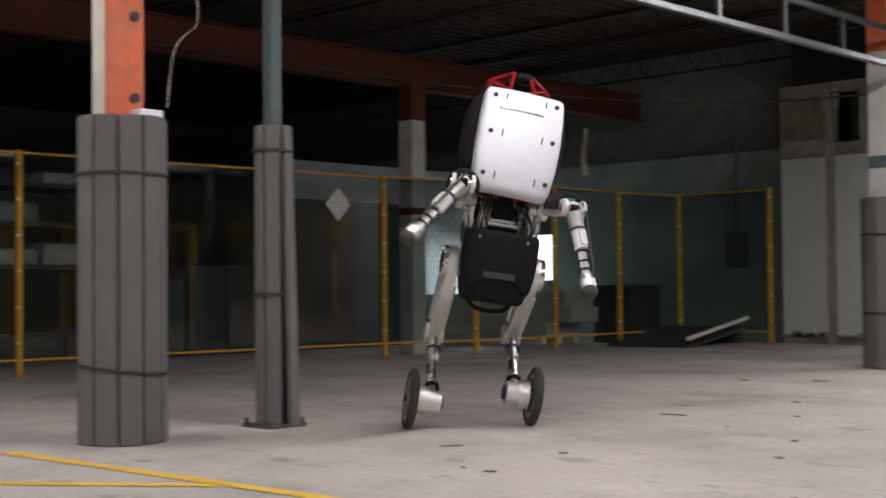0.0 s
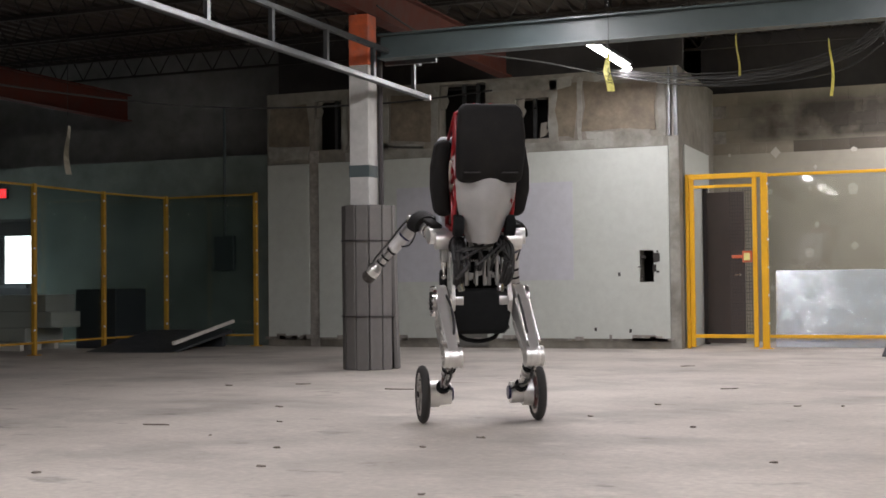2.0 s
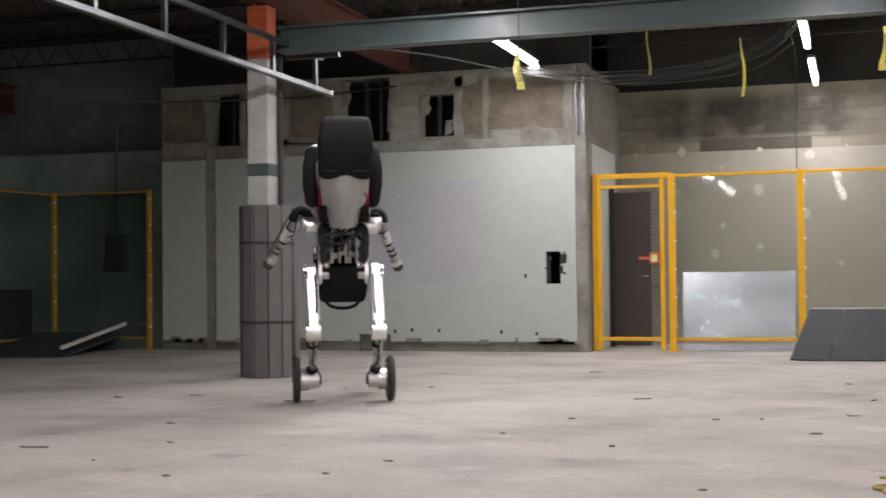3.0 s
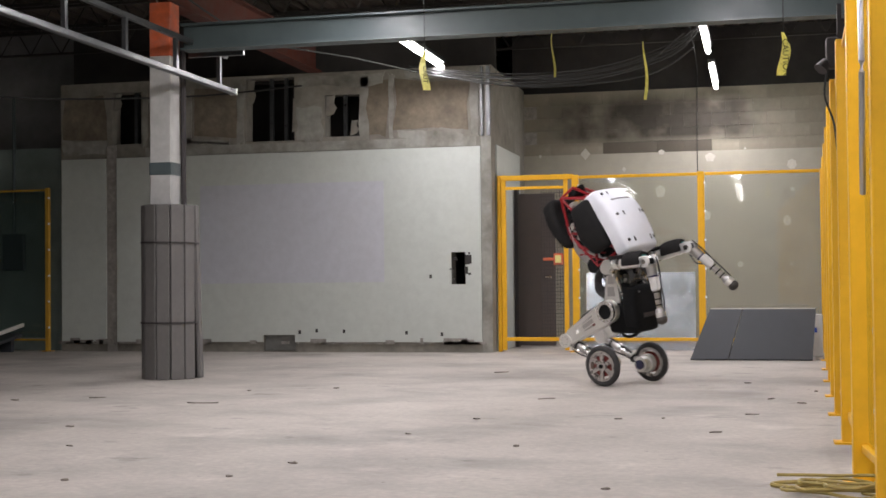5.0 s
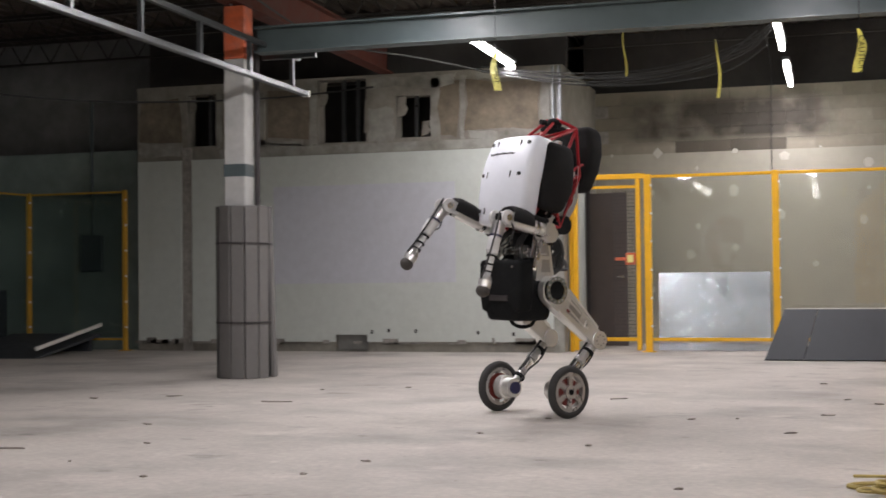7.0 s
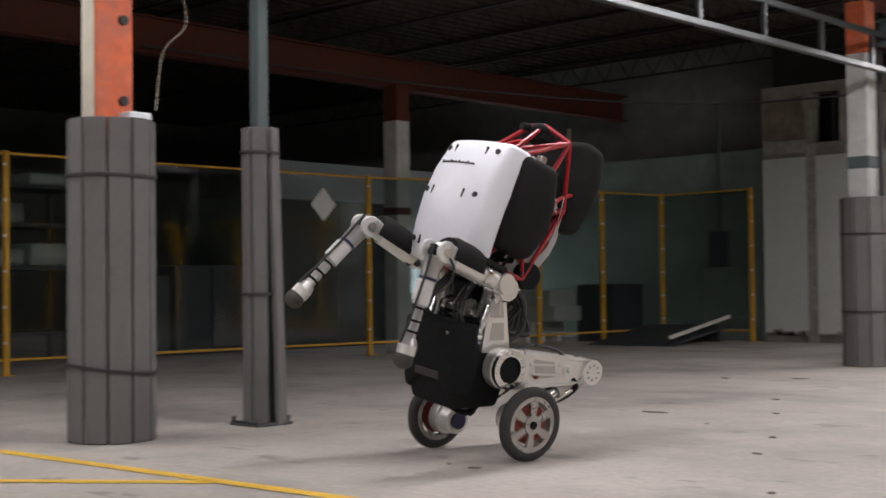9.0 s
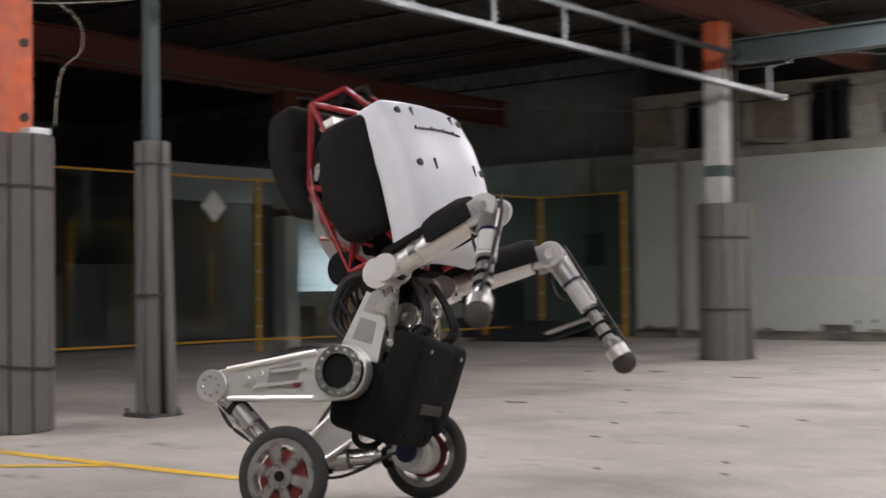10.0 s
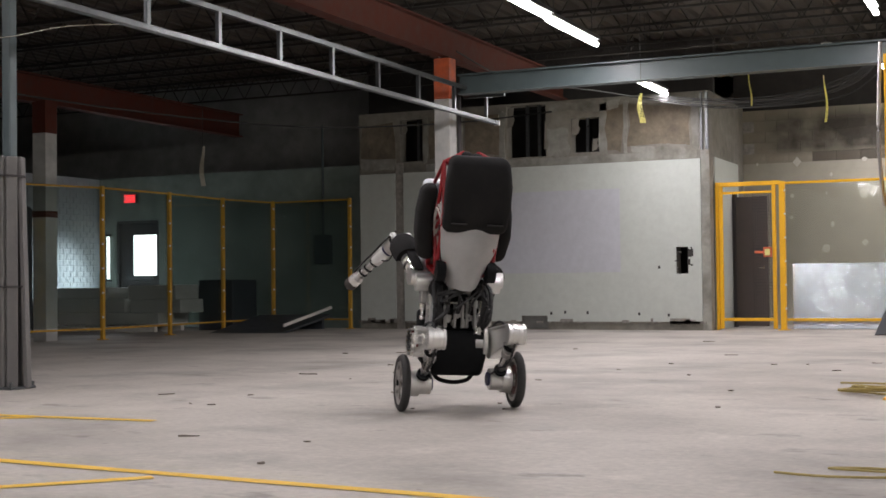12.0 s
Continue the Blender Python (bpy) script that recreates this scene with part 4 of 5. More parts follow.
for x0, x1, y0, y1, z1 in ((-16.1, -15.3, 12.75, 15.3, 2.25), (-16.1, -15.3, 9.7, 10.9, 1.1), (-16.1, -15.3, 11.0, 12.2, 1.25), (-16.2, -15.2, 6.0, 7.6, 1.0)):
    t, w, d, h = crate("storage_cabinet", "dark steel storage cabinet behind the fence", "cabinet", x0, x1, y0, y1, z1, M_STORE, "dark cabinets")
    for s in (-1, 1):
        dr = part("door", boxes(((w / 2 + 0.01, s * d / 4, h / 2), (0.02, d / 2 - 0.02, h - 0.08))), M_STORE, t)
        part("handle", boxes(((w / 2 + 0.03, s * 0.05, h * 0.55), (0.015, 0.02, 0.14))), M_GALV, dr, "pale handle")
strip = thing("wall_bracket", "pale slotted bracket on the tall dark cabinet", "bracket", pose(-15.27, 13.62, 0.62))
part("rail", boxes(((0, 0, 0.42), (0.03, 0.07, 0.84))), M_GALV, strip, bevel=0.004)
for z in (0.06, 0.42, 0.78):
    part("clamp", boxes(((0.02, 0, z), (0.03, 0.12, 0.05))), M_GALV, strip, bevel=0.004)
rack = thing("storage_rack", "dark rack with wrapped pale bundles on its shelves", "rack", pose(-15.9, 8.9, 0))
for sx in (-0.4, 0.4):
    for sy in (-0.75, 0.75):
        part("upright", boxes(((sx, sy, 1.15), (0.06, 0.06, 2.3))), M_STORE, rack)
for z in (0.35, 1.2, 1.75, 2.25):
    part("shelf", boxes(((0, 0, z), (0.86, 1.56, 0.05))), M_STORE, rack)
for i, (z, h) in enumerate(((1.225, 0.22), (1.225, 0.30), (1.775, 0.26), (2.275, 0.16))):
    t = thing("wrapped_bundle", "cloudy plastic wrapped bundle on a rack shelf", "bundle", pose(-15.85, 8.5 + 0.75 * (i % 2), z), "wrapped bundles")
    bm = soft_box((0.7, 0.68, h), 0.05, 2, 2, (0, 0, h / 2))
    for v in bm.verts:
        v.co += Vector((noise.noise(v.co * 6), noise.noise(v.co * 5 + Vector((3, 0, 0))), 0)) * 0.03
    part("wrap", bm, M_WRAP, t, smooth=True)
for x0, x1, y0, y1, z0, z1 in ((-17.0 + 0.5, -13.4, 16.4, 17.3, 0.13, 0.34), (-16.4, -14.2, 16.45, 17.25, 0.342, 0.60), (-16.3, -14.6, 16.5, 17.2, 0.602, 0.80), (-14.1, -13.0, 16.5, 17.2, 0.342, 0.58), (-14.15, -13.1, 16.5, 17.2, 0.582, 0.84)):
    crate("board_stack", "stack of pale wrapped boards behind the fence", "board stack", x0, x1, y0, y1, z1, M_CARTON, "board stacks", z0)
for x0 in (-16.4, -14.9):
    t = thing("pallet", "worn wooden pallet under the board stacks", "pallet", pose(x0 + 0.7, 16.85, 0), "pallets")
    for k in range(3):
        part("runner", boxes(((0, -0.4 + 0.4 * k, 0.05), (1.4, 0.09, 0.10))), M_EDGE, t)
    for k in range(6):
        part("slat", boxes(((-0.62 + 0.248 * k, 0, 0.114), (0.1, 0.9, 0.025))), M_EDGE, t)
crate("storage_crate", "dark crate beside the board stacks", "crate", -16.5, -15.5, 15.5, 16.2, 0.55, M_BOARD)
crate("storage_crate", "dark equipment crate by the fence corner", "crate", -13.25, -12.5, 17.4, 18.2, 0.92, M_STORE)
ramp = thing("ramp", "dark ramp board with a pale edge on the floor", "ramp", pose(-11.5, 16.3, 0, 0, 0, 6))
bm = bmesh.new()
outline(bm, [(0, 0), (2.0, 0.26), (2.0, 0.21), (0.15, 0)], -0.7, 0.7)
ob = part("deck", bm, M_BOARD, ramp)
ob.matrix_basis = pose(0, 0, 0.002, 0, 0, 90)
ob = part("edge", boxes(((1.0, -0.72, 0.13), (2.02, 0.035, 0.05))), M_EDGE, ramp, "pale edge strip")
ob.matrix_basis = pose(0, 0, 0.004, 0, 0, 90) @ pose(0, 0, 0.13, 0, -7.4) @ pose(0, 0, -0.13)
part("chock", boxes(((0, 1.9, 0.10), (1.2, 0.1, 0.2))), M_STORE, ramp)
panel = thing("electric_panel", "grey electric panel on the green wall", "electric panel", pose(-11.35, 18.71, 1.2))
part("case", boxes(((0, 0, 0.27), (0.36, 0.09, 0.55))), M_GREEN_STEEL, panel, bevel=0.01)
bm = bmesh.new()
rod(bm, (0, 0, 0.54), (0, 0, 2.6), 0.025, n=8)
part("conduit", bm, M_GREEN_STEEL, panel)
cone = thing("traffic_cone", "orange traffic cone on the floor behind the fence", "cone", pose(-13.65, 6.75, 0))
bm = bmesh.new()
rod(bm, (0, 0, 0.02), (0, 0, 0.38), 0.1, 0.025, n=16)
part("cone_body", bm, M_CONE, cone, smooth=True)
part("base", boxes(((0, 0, 0.012), (0.26, 0.26, 0.024))), M_CONE, cone, bevel=0.006)

# ---- the robot ----
THIGH, SHANK, WHEEL_R = 0.57, 0.52, 0.19
HIP_Y, WHEEL_Y, WAIST = 0.26, 0.385, 0.465
SHOULDER = (0.07, 0.27, 0.43)
UPPER_ARM, FOREARM, STRETCH = 0.48, 0.54, 1.15

robot = thing("wheeled_robot", "tall two-wheeled legged robot with white chest shell and red frame", "robot", pose(-5.84, 6.42, 0))

# pelvis: black box, side plates, hydraulic pack
bm = soft_box((0.34, 0.42, 0.30), 0.035, 3, 2, (0.09, 0, -0.07))
for v in bm.verts:
    if v.co.z < -0.05:
        v.co.y *= 1 + 0.9 * (v.co.z + 0.05)
        v.co.x = 0.09 + (v.co.x - 0.09) * (1 + 0.8 * (v.co.z + 0.05))
pelvis = part("pelvis", bm, M_BOX, robot, "black boxed pelvis", smooth=True)
bm = soft_box((0.15, 0.46, 0.38), 0.035, 3, 3, (0.20, 0, 0.03))
for v in bm.verts:
    low = max(0.0, -0.02 - v.co.z)
    v.co.y *= 1 - 0.9 * low
    if low > 0.08 and abs(v.co.y) < 0.10:
        v.co.z += 0.07
cover = part("front_cover", bm, M_BOX, pelvis, "black front cover notched over the motor", smooth=True)
for y0 in (-0.15, 0.15):
    bm = bmesh.new()
    rod(bm, (0.274, y0, 0.17), (0.280, y0, 0.17), 0.009, n=8)
    part("screw", bm, M_ALU_DARK, cover)
bm = boxes(((0.276, 0, -0.055), (0.012, 0.20, 0.04)))
part("front_recess", bm, M_STRAP, pelvis, "dark recess", bevel=0.004)
bm = bmesh.new()
hose(bm, [(0.05, -0.15, -0.19), (0.05, -0.10, -0.25), (0.05, 0.0, -0.27), (0.05, 0.10, -0.25), (0.05, 0.15, -0.19)], 0.014, 8)
part("carry_handle", bm, M_BOX, pelvis, smooth=True)
bm = bmesh.new()
rod(bm, (0.17, -0.035, -0.15), (0.17, 0.035, -0.15), 0.058, n=18)
for y0 in (-0.045, 0.045):
    ring(bm, (0.17, y0, -0.15), "y", 0.064, 0.03, 0.012, 18)
part("lower_motor", bm, M_ALU_DARK, pelvis, "dull metal motor", smooth=True)
bm = bmesh.new()
for s in (-1, 1):
    hose(bm, [(0.2, s * 0.06, -0.12), (0.24, s * 0.10, -0.17), (0.18, s * 0.13, -0.21), (0.08, s * 0.12, -0.19)], 0.011, 6)
    box(bm, (0.17, s * 0.085, -0.13), (0.10, 0.05, 0.07))
part("motor_mount", bm, M_BOX, pelvis, "black motor mount and hoses")
for s in (-1, 1):
    bm = bmesh.new()
    pts = [(0.10 * math.cos(a), 0.10 * math.sin(a)) for a in [math.radians(d) for d in range(-200, 21, 20)]]
    outline(bm, pts + [(0.06, 0.42), (0.02, 0.45), (-0.03, 0.42)], s * 0.175, s * 0.20)
    plate = part("side_plate", bm, M_ALU, pelvis, "machined aluminium hip plate", bevel=0.003)
    # pockets are flat duller plates, the shade of a recess painted on
    for tri in (((-0.045, 0.13), (0.045, 0.13), (0.036, 0.22), (-0.036, 0.22)), ((-0.034, 0.245), (0.034, 0.245), (0.02, 0.36), (-0.012, 0.36))):
        bm = bmesh.new()
        outline(bm, tri, s * 0.199, s * 0.2025)
        part("pocket", bm, M_ALU_DARK, plate, "milled pocket drawn as a dull plate, its shade in the colour")
    bm = bmesh.new()
    rod(bm, (0, s * 0.12, 0), (0, s * 0.21, 0), 0.085, n=20)
    part("hip_motor", bm, M_ALU_DARK, pelvis, "round hip motor", smooth=True)
    bm = bmesh.new()
    rod(bm, (-0.05, s * 0.15, 0.12), (0.0, s * 0.16, 0.42), 0.018, n=8)
    rod(bm, (-0.06, s * 0.13, 0.06), (-0.05, s * 0.15, 0.2), 0.028, n=10)
    rod(bm, (0.06, s * 0.10, 0.18), (0.03, s * 0.13, 0.40), 0.02, n=8)
    part("strut", bm, M_STEEL, pelvis, "polished actuator", smooth=True)
    bm = bmesh.new()
    rod(bm, (0.02, s * 0.17, 0.40), (0.02, s * 0.29, 0.40), 0.06, n=16)
    part("shoulder_motor", bm, M_ALU, pelvis, "shoulder motor", smooth=True)
    bm = bmesh.new()
    ball(bm, (-0.03, s * 0.15, 0.36), 0.075, (1, 0.8, 1))
    part("shoulder_guard", bm, M_PAD, pelvis, "black shoulder guard", smooth=True)
bm = bmesh.new()
rr = random.Random(3)
for k in range(16):
    y = -0.15 + 0.02 * k
    box(bm, (-0.03 + rr.uniform(-0.05, 0.03), y, 0.155 + rr.uniform(-0.03, 0.06)), (rr.uniform(0.03, 0.07), 0.016, rr.uniform(0.03, 0.07)))
for k in range(7):
    y = rr.uniform(-0.13, 0.13)
    rod(bm, (-0.07, y, 0.10), (-0.07, y, 0.26 + rr.uniform(0, 0.06)), 0.011, n=6)
part("valve_block", bm, M_ALU_DARK, pelvis, "cluttered metal valve block")
bm = bmesh.new()
rod(bm, (0.10, -0.075, 0.27), (0.10, 0.075, 0.27), 0.047, n=18)
ring(bm, (0.10, -0.085, 0.27), "y", 0.058, 0.02, 0.02, 18)
ring(bm, (0.10, 0.085, 0.27), "y", 0.058, 0.02, 0.02, 18)
part("waist_motor", bm, M_STEEL, pelvis, "polished waist motor drum", smooth=True)
part("waist_block", boxes(((0.04, 0, 0.34), (0.10, 0.14, 0.13)), ((0.05, 0, 0.21), (0.14, 0.32, 0.05))), M_BOX, pelvis, "black waist block", bevel=0.012, seg=2)
for s in (-1, 1):
    bm = bmesh.new()
    for k in range(3):
        y0 = s * (0.10 + 0.03 * k)
        hose(bm, [(0.17, y0, 0.19), (0.22, y0 * 1.1, 0.26), (0.17, y0 * 0.9, 0.35), (0.08, y0 * 0.8, 0.43)], 0.009, 6, 3)
    part("front_hose", bm, M_CABLE, pelvis, "black hoses looping over the waist")
    bm = bmesh.new()
    rod(bm, (0.11, s * 0.215, 0.22), (0.05, s * 0.235, 0.37), 0.022, n=12)
    rod(bm, (0.13, s * 0.21, 0.17), (0.11, s * 0.215, 0.22), 0.013, n=10)
    ball(bm, (0.13, s * 0.21, 0.16), 0.024, seg=12)
    part("hip_actuator", bm, M_STEEL, pelvis, "polished linear actuator", smooth=True)
    part("hip_bracket", boxes(((0.06, s * 0.225, 0.30), (0.07, 0.05, 0.09))), M_ALU_DARK, pelvis, "dull hip bracket", bevel=0.012, seg=2)
bm = bmesh.new()
rod(bm, (-0.06, -0.07, 0.38), (-0.06, 0.07, 0.38), 0.05, n=14)
part("accumulator", bm, M_ALU_DARK, pelvis, smooth=True)
bm = bmesh.new()
for k in range(9):
    y0, y1 = rr.uniform(-0.17, 0.17), rr.uniform(-0.17, 0.17)
    hose(bm, [(-0.08, y0, 0.2), (-0.17, y0 * 1.1, 0.26 + rr.uniform(-0.03, 0.06)), (-0.14, y1, 0.36), (-0.04, y1, 0.42)], 0.009, 5, 3)
    part("hose", bm, M_CABLE, pelvis, "black hydraulic hose")
    bm = bmesh.new()
hose(bm, [(-0.1, 0.16, 0.16), (-0.22, 0.18, 0.15), (-0.24, 0.12, 0.22), (-0.12, 0.1, 0.26)], 0.014, 6, 4)
part("thick_hose", bm, M_CABLE, pelvis, "thick black hose loop")
for s in (-1, 1):
    for k in range(3):
        bm = bmesh.new()
        y0 = s * (0.13 + 0.022 * k)
        hose(bm, [(-0.05, y0, 0.10), (-0.13 - 0.02 * k, y0 * 1.08, 0.18), (-0.15, y0 * 1.12, 0.30 + 0.02 * k), (-0.06, y0, 0.40)], 0.015, 7, 4)
        part("side_hose", bm, M_CABLE, pelvis, "thick black hose beside the plate")

# torso, seen from its waist: frame, shells, pads
bm = bmesh.new()
FT, FB, RT, RM, RB = (0.16, 0.57), (0.14, 0.02), (-0.14, 0.77), (-0.25, 0.44), (-0.14, 0.02)
MID = (-0.02, 0.30)


def bar(p, yp, q, yq, r=0.0125):
    rod(bm, (p[0], yp, p[1]), (q[0], yq, q[1]), r, n=8)


for s in (-1, 1):
    y = 0.19 * s
    for p, q in ((FT, FB), (FT, RT), (RT, RM), (RM, RB), (RB, FB), (FB, MID), (MID, RT), (MID, RM), (MID, FT), (RB, MID)):
        bar(p, y, q, y)
for p in (FT, FB, RT, RM, RB):
    bar(p, -0.19, p, 0.19)
bar(FT, -0.19, RT, 0.19)
bar(FT, 0.19, RT, -0.19)
bar(RM, 0.19, RB, -0.19)
bar((-0.14, 0.77), -0.19, (-0.06, 0.83), -0.05)
bar((-0.14, 0.77), 0.19, (-0.06, 0.83), 0.05)
bar((0.16, 0.57), -0.1, (-0.06, 0.83), -0.05)
bar((0.16, 0.57), 0.1, (-0.06, 0.83), 0.05)
torso = part("torso_frame", bm, M_TUBE_RED, robot, "red welded tube frame", smooth=True)

bm = soft_box((0.16, 0.52, 0.66), 0.034, 4, 3, (0.23, 0, 0.28))
for v in bm.verts:
    w, h = v.co.y / 0.25, (v.co.z - 0.28) / 0.33
    v.co.x += 0.055 * (1 - w * w) * (1 - 0.5 * h * h) - 0.06 * max(0, h) ** 2 - 0.035 * max(0, -h) ** 2
    v.co.y *= 1 - 0.05 * max(0, h) ** 2 - 0.10 * max(0, -h) ** 2
chest = part("chest_shell", bm, M_SHELL, torso, "white moulded chest shell", smooth=True)


def chest_x(y, z):
    w, h = y / 0.25, (z - 0.28) / 0.33
    return 0.31 + 0.055 * (1 - w * w) * (1 - 0.5 * h * h) - 0.06 * max(0, h) ** 2 - 0.035 * max(0, -h) ** 2


for s in (-1, 1):
    for z in (0.545, 0.30, 0.04):
        y = s * 0.195
        x = chest_x(y, z)
        bm = bmesh.new()
        rod(bm, (x - 0.01, y, z), (x + 0.003, y, z), 0.0145, n=14)
        part("bolt_hole", bm, M_BLACK_PRINT, chest, "round black bolt recess")
        y = s * 0.125
        x = chest_x(y, z)
        part("slot", boxes(((x - 0.003, y, z - 0.005), (0.012, 0.006, 0.045))), M_BLACK_PRINT, chest, "narrow black slot")
for y, w in ((0.05, 0.125), (-0.09, 0.15)):
    bm = bmesh.new()
    for k in range(9):
        yy = y - w / 2 + w * (k + 0.5) / 9
        box(bm, (chest_x(yy, 0.455) + 0.001, yy, 0.455 + (0.003 if k in (0, 5) else 0.0)), (0.004, w / 9 * 0.55, 0.016 if k in (0, 5) else 0.010))
    part("name_bar", bm, M_BLACK_PRINT, chest, "dark printed bar")
for s in (-1, 1):
    bm = soft_box((0.27, 0.11, 0.50), 0.045, 3, 2, (0.03, s * 0.272, 0.345))
    for v in bm.verts:
        h = (v.co.z - 0.345) / 0.25
        v.co.y -= s * 0.035 * h * h
        v.co.x = 0.03 + (v.co.x - 0.03) * (1 - 0.10 * h * h) + 0.03 * h
        v.co.y -= s * 0.045 * max(0.0, (v.co.x - 0.03) / 0.13) ** 2
        if v.co.x < 0.0 and h < -0.4:
            v.co.x += 0.10 * (-0.4 - h)
    part("side_pad", bm, M_PAD, torso, "black foam side pad", smooth=True)
bm = soft_box((0.14, 0.44, 0.50), 0.05, 4, 2, (0, 0, 0))
for v in bm.verts:
    h = v.co.z / 0.25
    v.co.x = v.co.x * (1 + 0.2 * h) + 0.05 * h * h
    v.co.y *= 1 - 0.14 * max(0, h) ** 2 - 0.05 * max(0, -h) ** 2
ob = part("back_pad", bm, M_PAD, torso, "thick black foam back pad", smooth=True)
ob.matrix_basis = pose(-0.37, 0, 0.585, 0, 0, 0)
bm = bmesh.new()
rows_ = []
for i in range(9):
    u = i / 8
    z = 0.50 - 0.56 * u
    x = -0.36 - 0.035 * math.sin(math.pi * min(1, u * 1.3)) + 0.13 * max(0, u - 0.45)
    w = 0.215 - 0.05 * u - 0.14 * max(0, u - 0.55)
    rows_.append([bm.verts.new((x + 0.16 * (k / 5) ** 2, w * k / 5, z)) for k in range(-5, 6)])
for ra, rb in zip(rows_, rows_[1:]):
    for k in range(10):
        bm.faces.new((ra[k], ra[k + 1], rb[k + 1], rb[k]))
bmesh.ops.solidify(bm, geom=bm.faces[:], thickness=0.008)
shell = part("back_shell", bm, M_SHELL_GREY, torso, "pale moulded lower back shell", smooth=True)
for s in (-1, 1):
    part("slot", boxes(((-0.415, s * 0.12, 0.405), (0.02, 0.10, 0.008))), M_BLACK_PRINT, shell, "black slot")
bm = soft_box((0.22, 0.27, 0.44), 0.02, 2, 0, (0.0, 0, 0.30))
part("core", bm, M_BOX, torso, "dark computer core", smooth=True)
bm = bmesh.new()
for k in range(14):
    box(bm, (rr.uniform(-0.12, 0.1), rr.uniform(-0.15, 0.15), rr.uniform(0.53, 0.66)), (rr.uniform(0.03, 0.09), rr.uniform(0.03, 0.09), rr.uniform(0.02, 0.06)))
part("electronics_tray", bm, M_ALU, torso, "silver electronics tray", bevel=0.004)
for s in (-1, 1):
    bm = bmesh.new()
    rod(bm, (-0.16, s * 0.12, 0.60), (-0.07, s * 0.12, 0.47), 0.05, n=14)
    part("canister", bm, M_BOX, torso, "black canister", smooth=True)
    bm = bmesh.new()
    rod(bm, (-0.18, s * 0.14, 0.05), (-0.18, s * 0.20, 0.05), 0.07, n=16)
    part("drum", bm, M_BOX, torso, "black round drum", smooth=True)
bm = bmesh.new()
for k in range(12):
    s = 1 if k % 2 else -1
    y = s * rr.uniform(0.16, 0.205)
    z = rr.uniform(0.30, 0.46)
    hose(bm, [(-0.20, y, z), (-0.14 + rr.uniform(-0.03, 0.03), y * 1.06, z + 0.05), (-0.08, y * 1.06, z - 0.04), (-0.05, y, z - 0.13), (-0.02, y * 0.9, z - 0.22)], 0.0055, 5, 3)
part("wiring", bm, M_WIRE, torso, "loose white wiring loops")
for k in range(10):
    s = 1 if k % 2 else -1
    bm = bmesh.new()
    z, y = rr.uniform(0.1, 0.5), s * rr.uniform(0.13, 0.2)
    hose(bm, [(-0.28, y * 0.9, z + 0.12), (-0.2, y, z + rr.uniform(-0.05, 0.1)), (-0.1, y * 1.02, z - 0.03), (-0.02, y * 0.95, z + rr.uniform(-0.12, 0.05))], 0.010, 6, 3)
    part("red_hose", bm, M_TUBE_RED, torso, "thin red hose")
bm = bmesh.new()
for k in range(8):
    s = 1 if k % 2 else -1
    hose(bm, [(-0.18, s * rr.uniform(0.08, 0.18), 0.62), (-0.22, s * 0.17, 0.5), (-0.12, s * 0.18, 0.35), (-0.06, s * 0.15, 0.15), (-0.05, s * 0.1, 0.0)], 0.009, 5, 3)
part("black_hose", bm, M_CABLE, torso, "black hoses")
bm = bmesh.new()
ball(bm, (-0.06, 0.03, 0.80), 0.05, (1.2, 1.1, 0.75))
ball(bm, (-0.09, -0.035, 0.795), 0.045, (1.1, 1.1, 0.8))
rod(bm, (-0.02, -0.02, 0.80), (0.03, -0.02, 0.79), 0.02, n=12)
box(bm, (-0.09, 0, 0.765), (0.10, 0.18, 0.03))
part("sensor_head", bm, M_PAD, torso, "dark wrapped sensor head", smooth=True)
bm = bmesh.new()
rod(bm, (0.05, -0.16, 0.02), (0.05, 0.16, 0.02), 0.05, n=16)
box(bm, (0.10, 0, -0.02), (0.06, 0.12, 0.10))
part("waist_yoke", bm, M_BOX, torso, smooth=True)
bm = bmesh.new()
for s in (-1, 1):
    rod(bm, (0.19, s * 0.17, 0.0), (0.13, s * 0.05, -0.055), 0.0125, n=8)
    rod(bm, (0.19, s * 0.17, 0.0), (0.19, s * 0.05, -0.02), 0.0125, n=8)
    rod(bm, (0.19, s * 0.17, 0.0), (0.02, s * 0.15, -0.02), 0.0125, n=8)
rod(bm, (0.19, -0.17, 0.0), (0.19, 0.17, 0.0), 0.0125, n=8)
part("chin_frame", bm, M_TUBE_RED, torso, "red tubes under the chest shell", smooth=True)


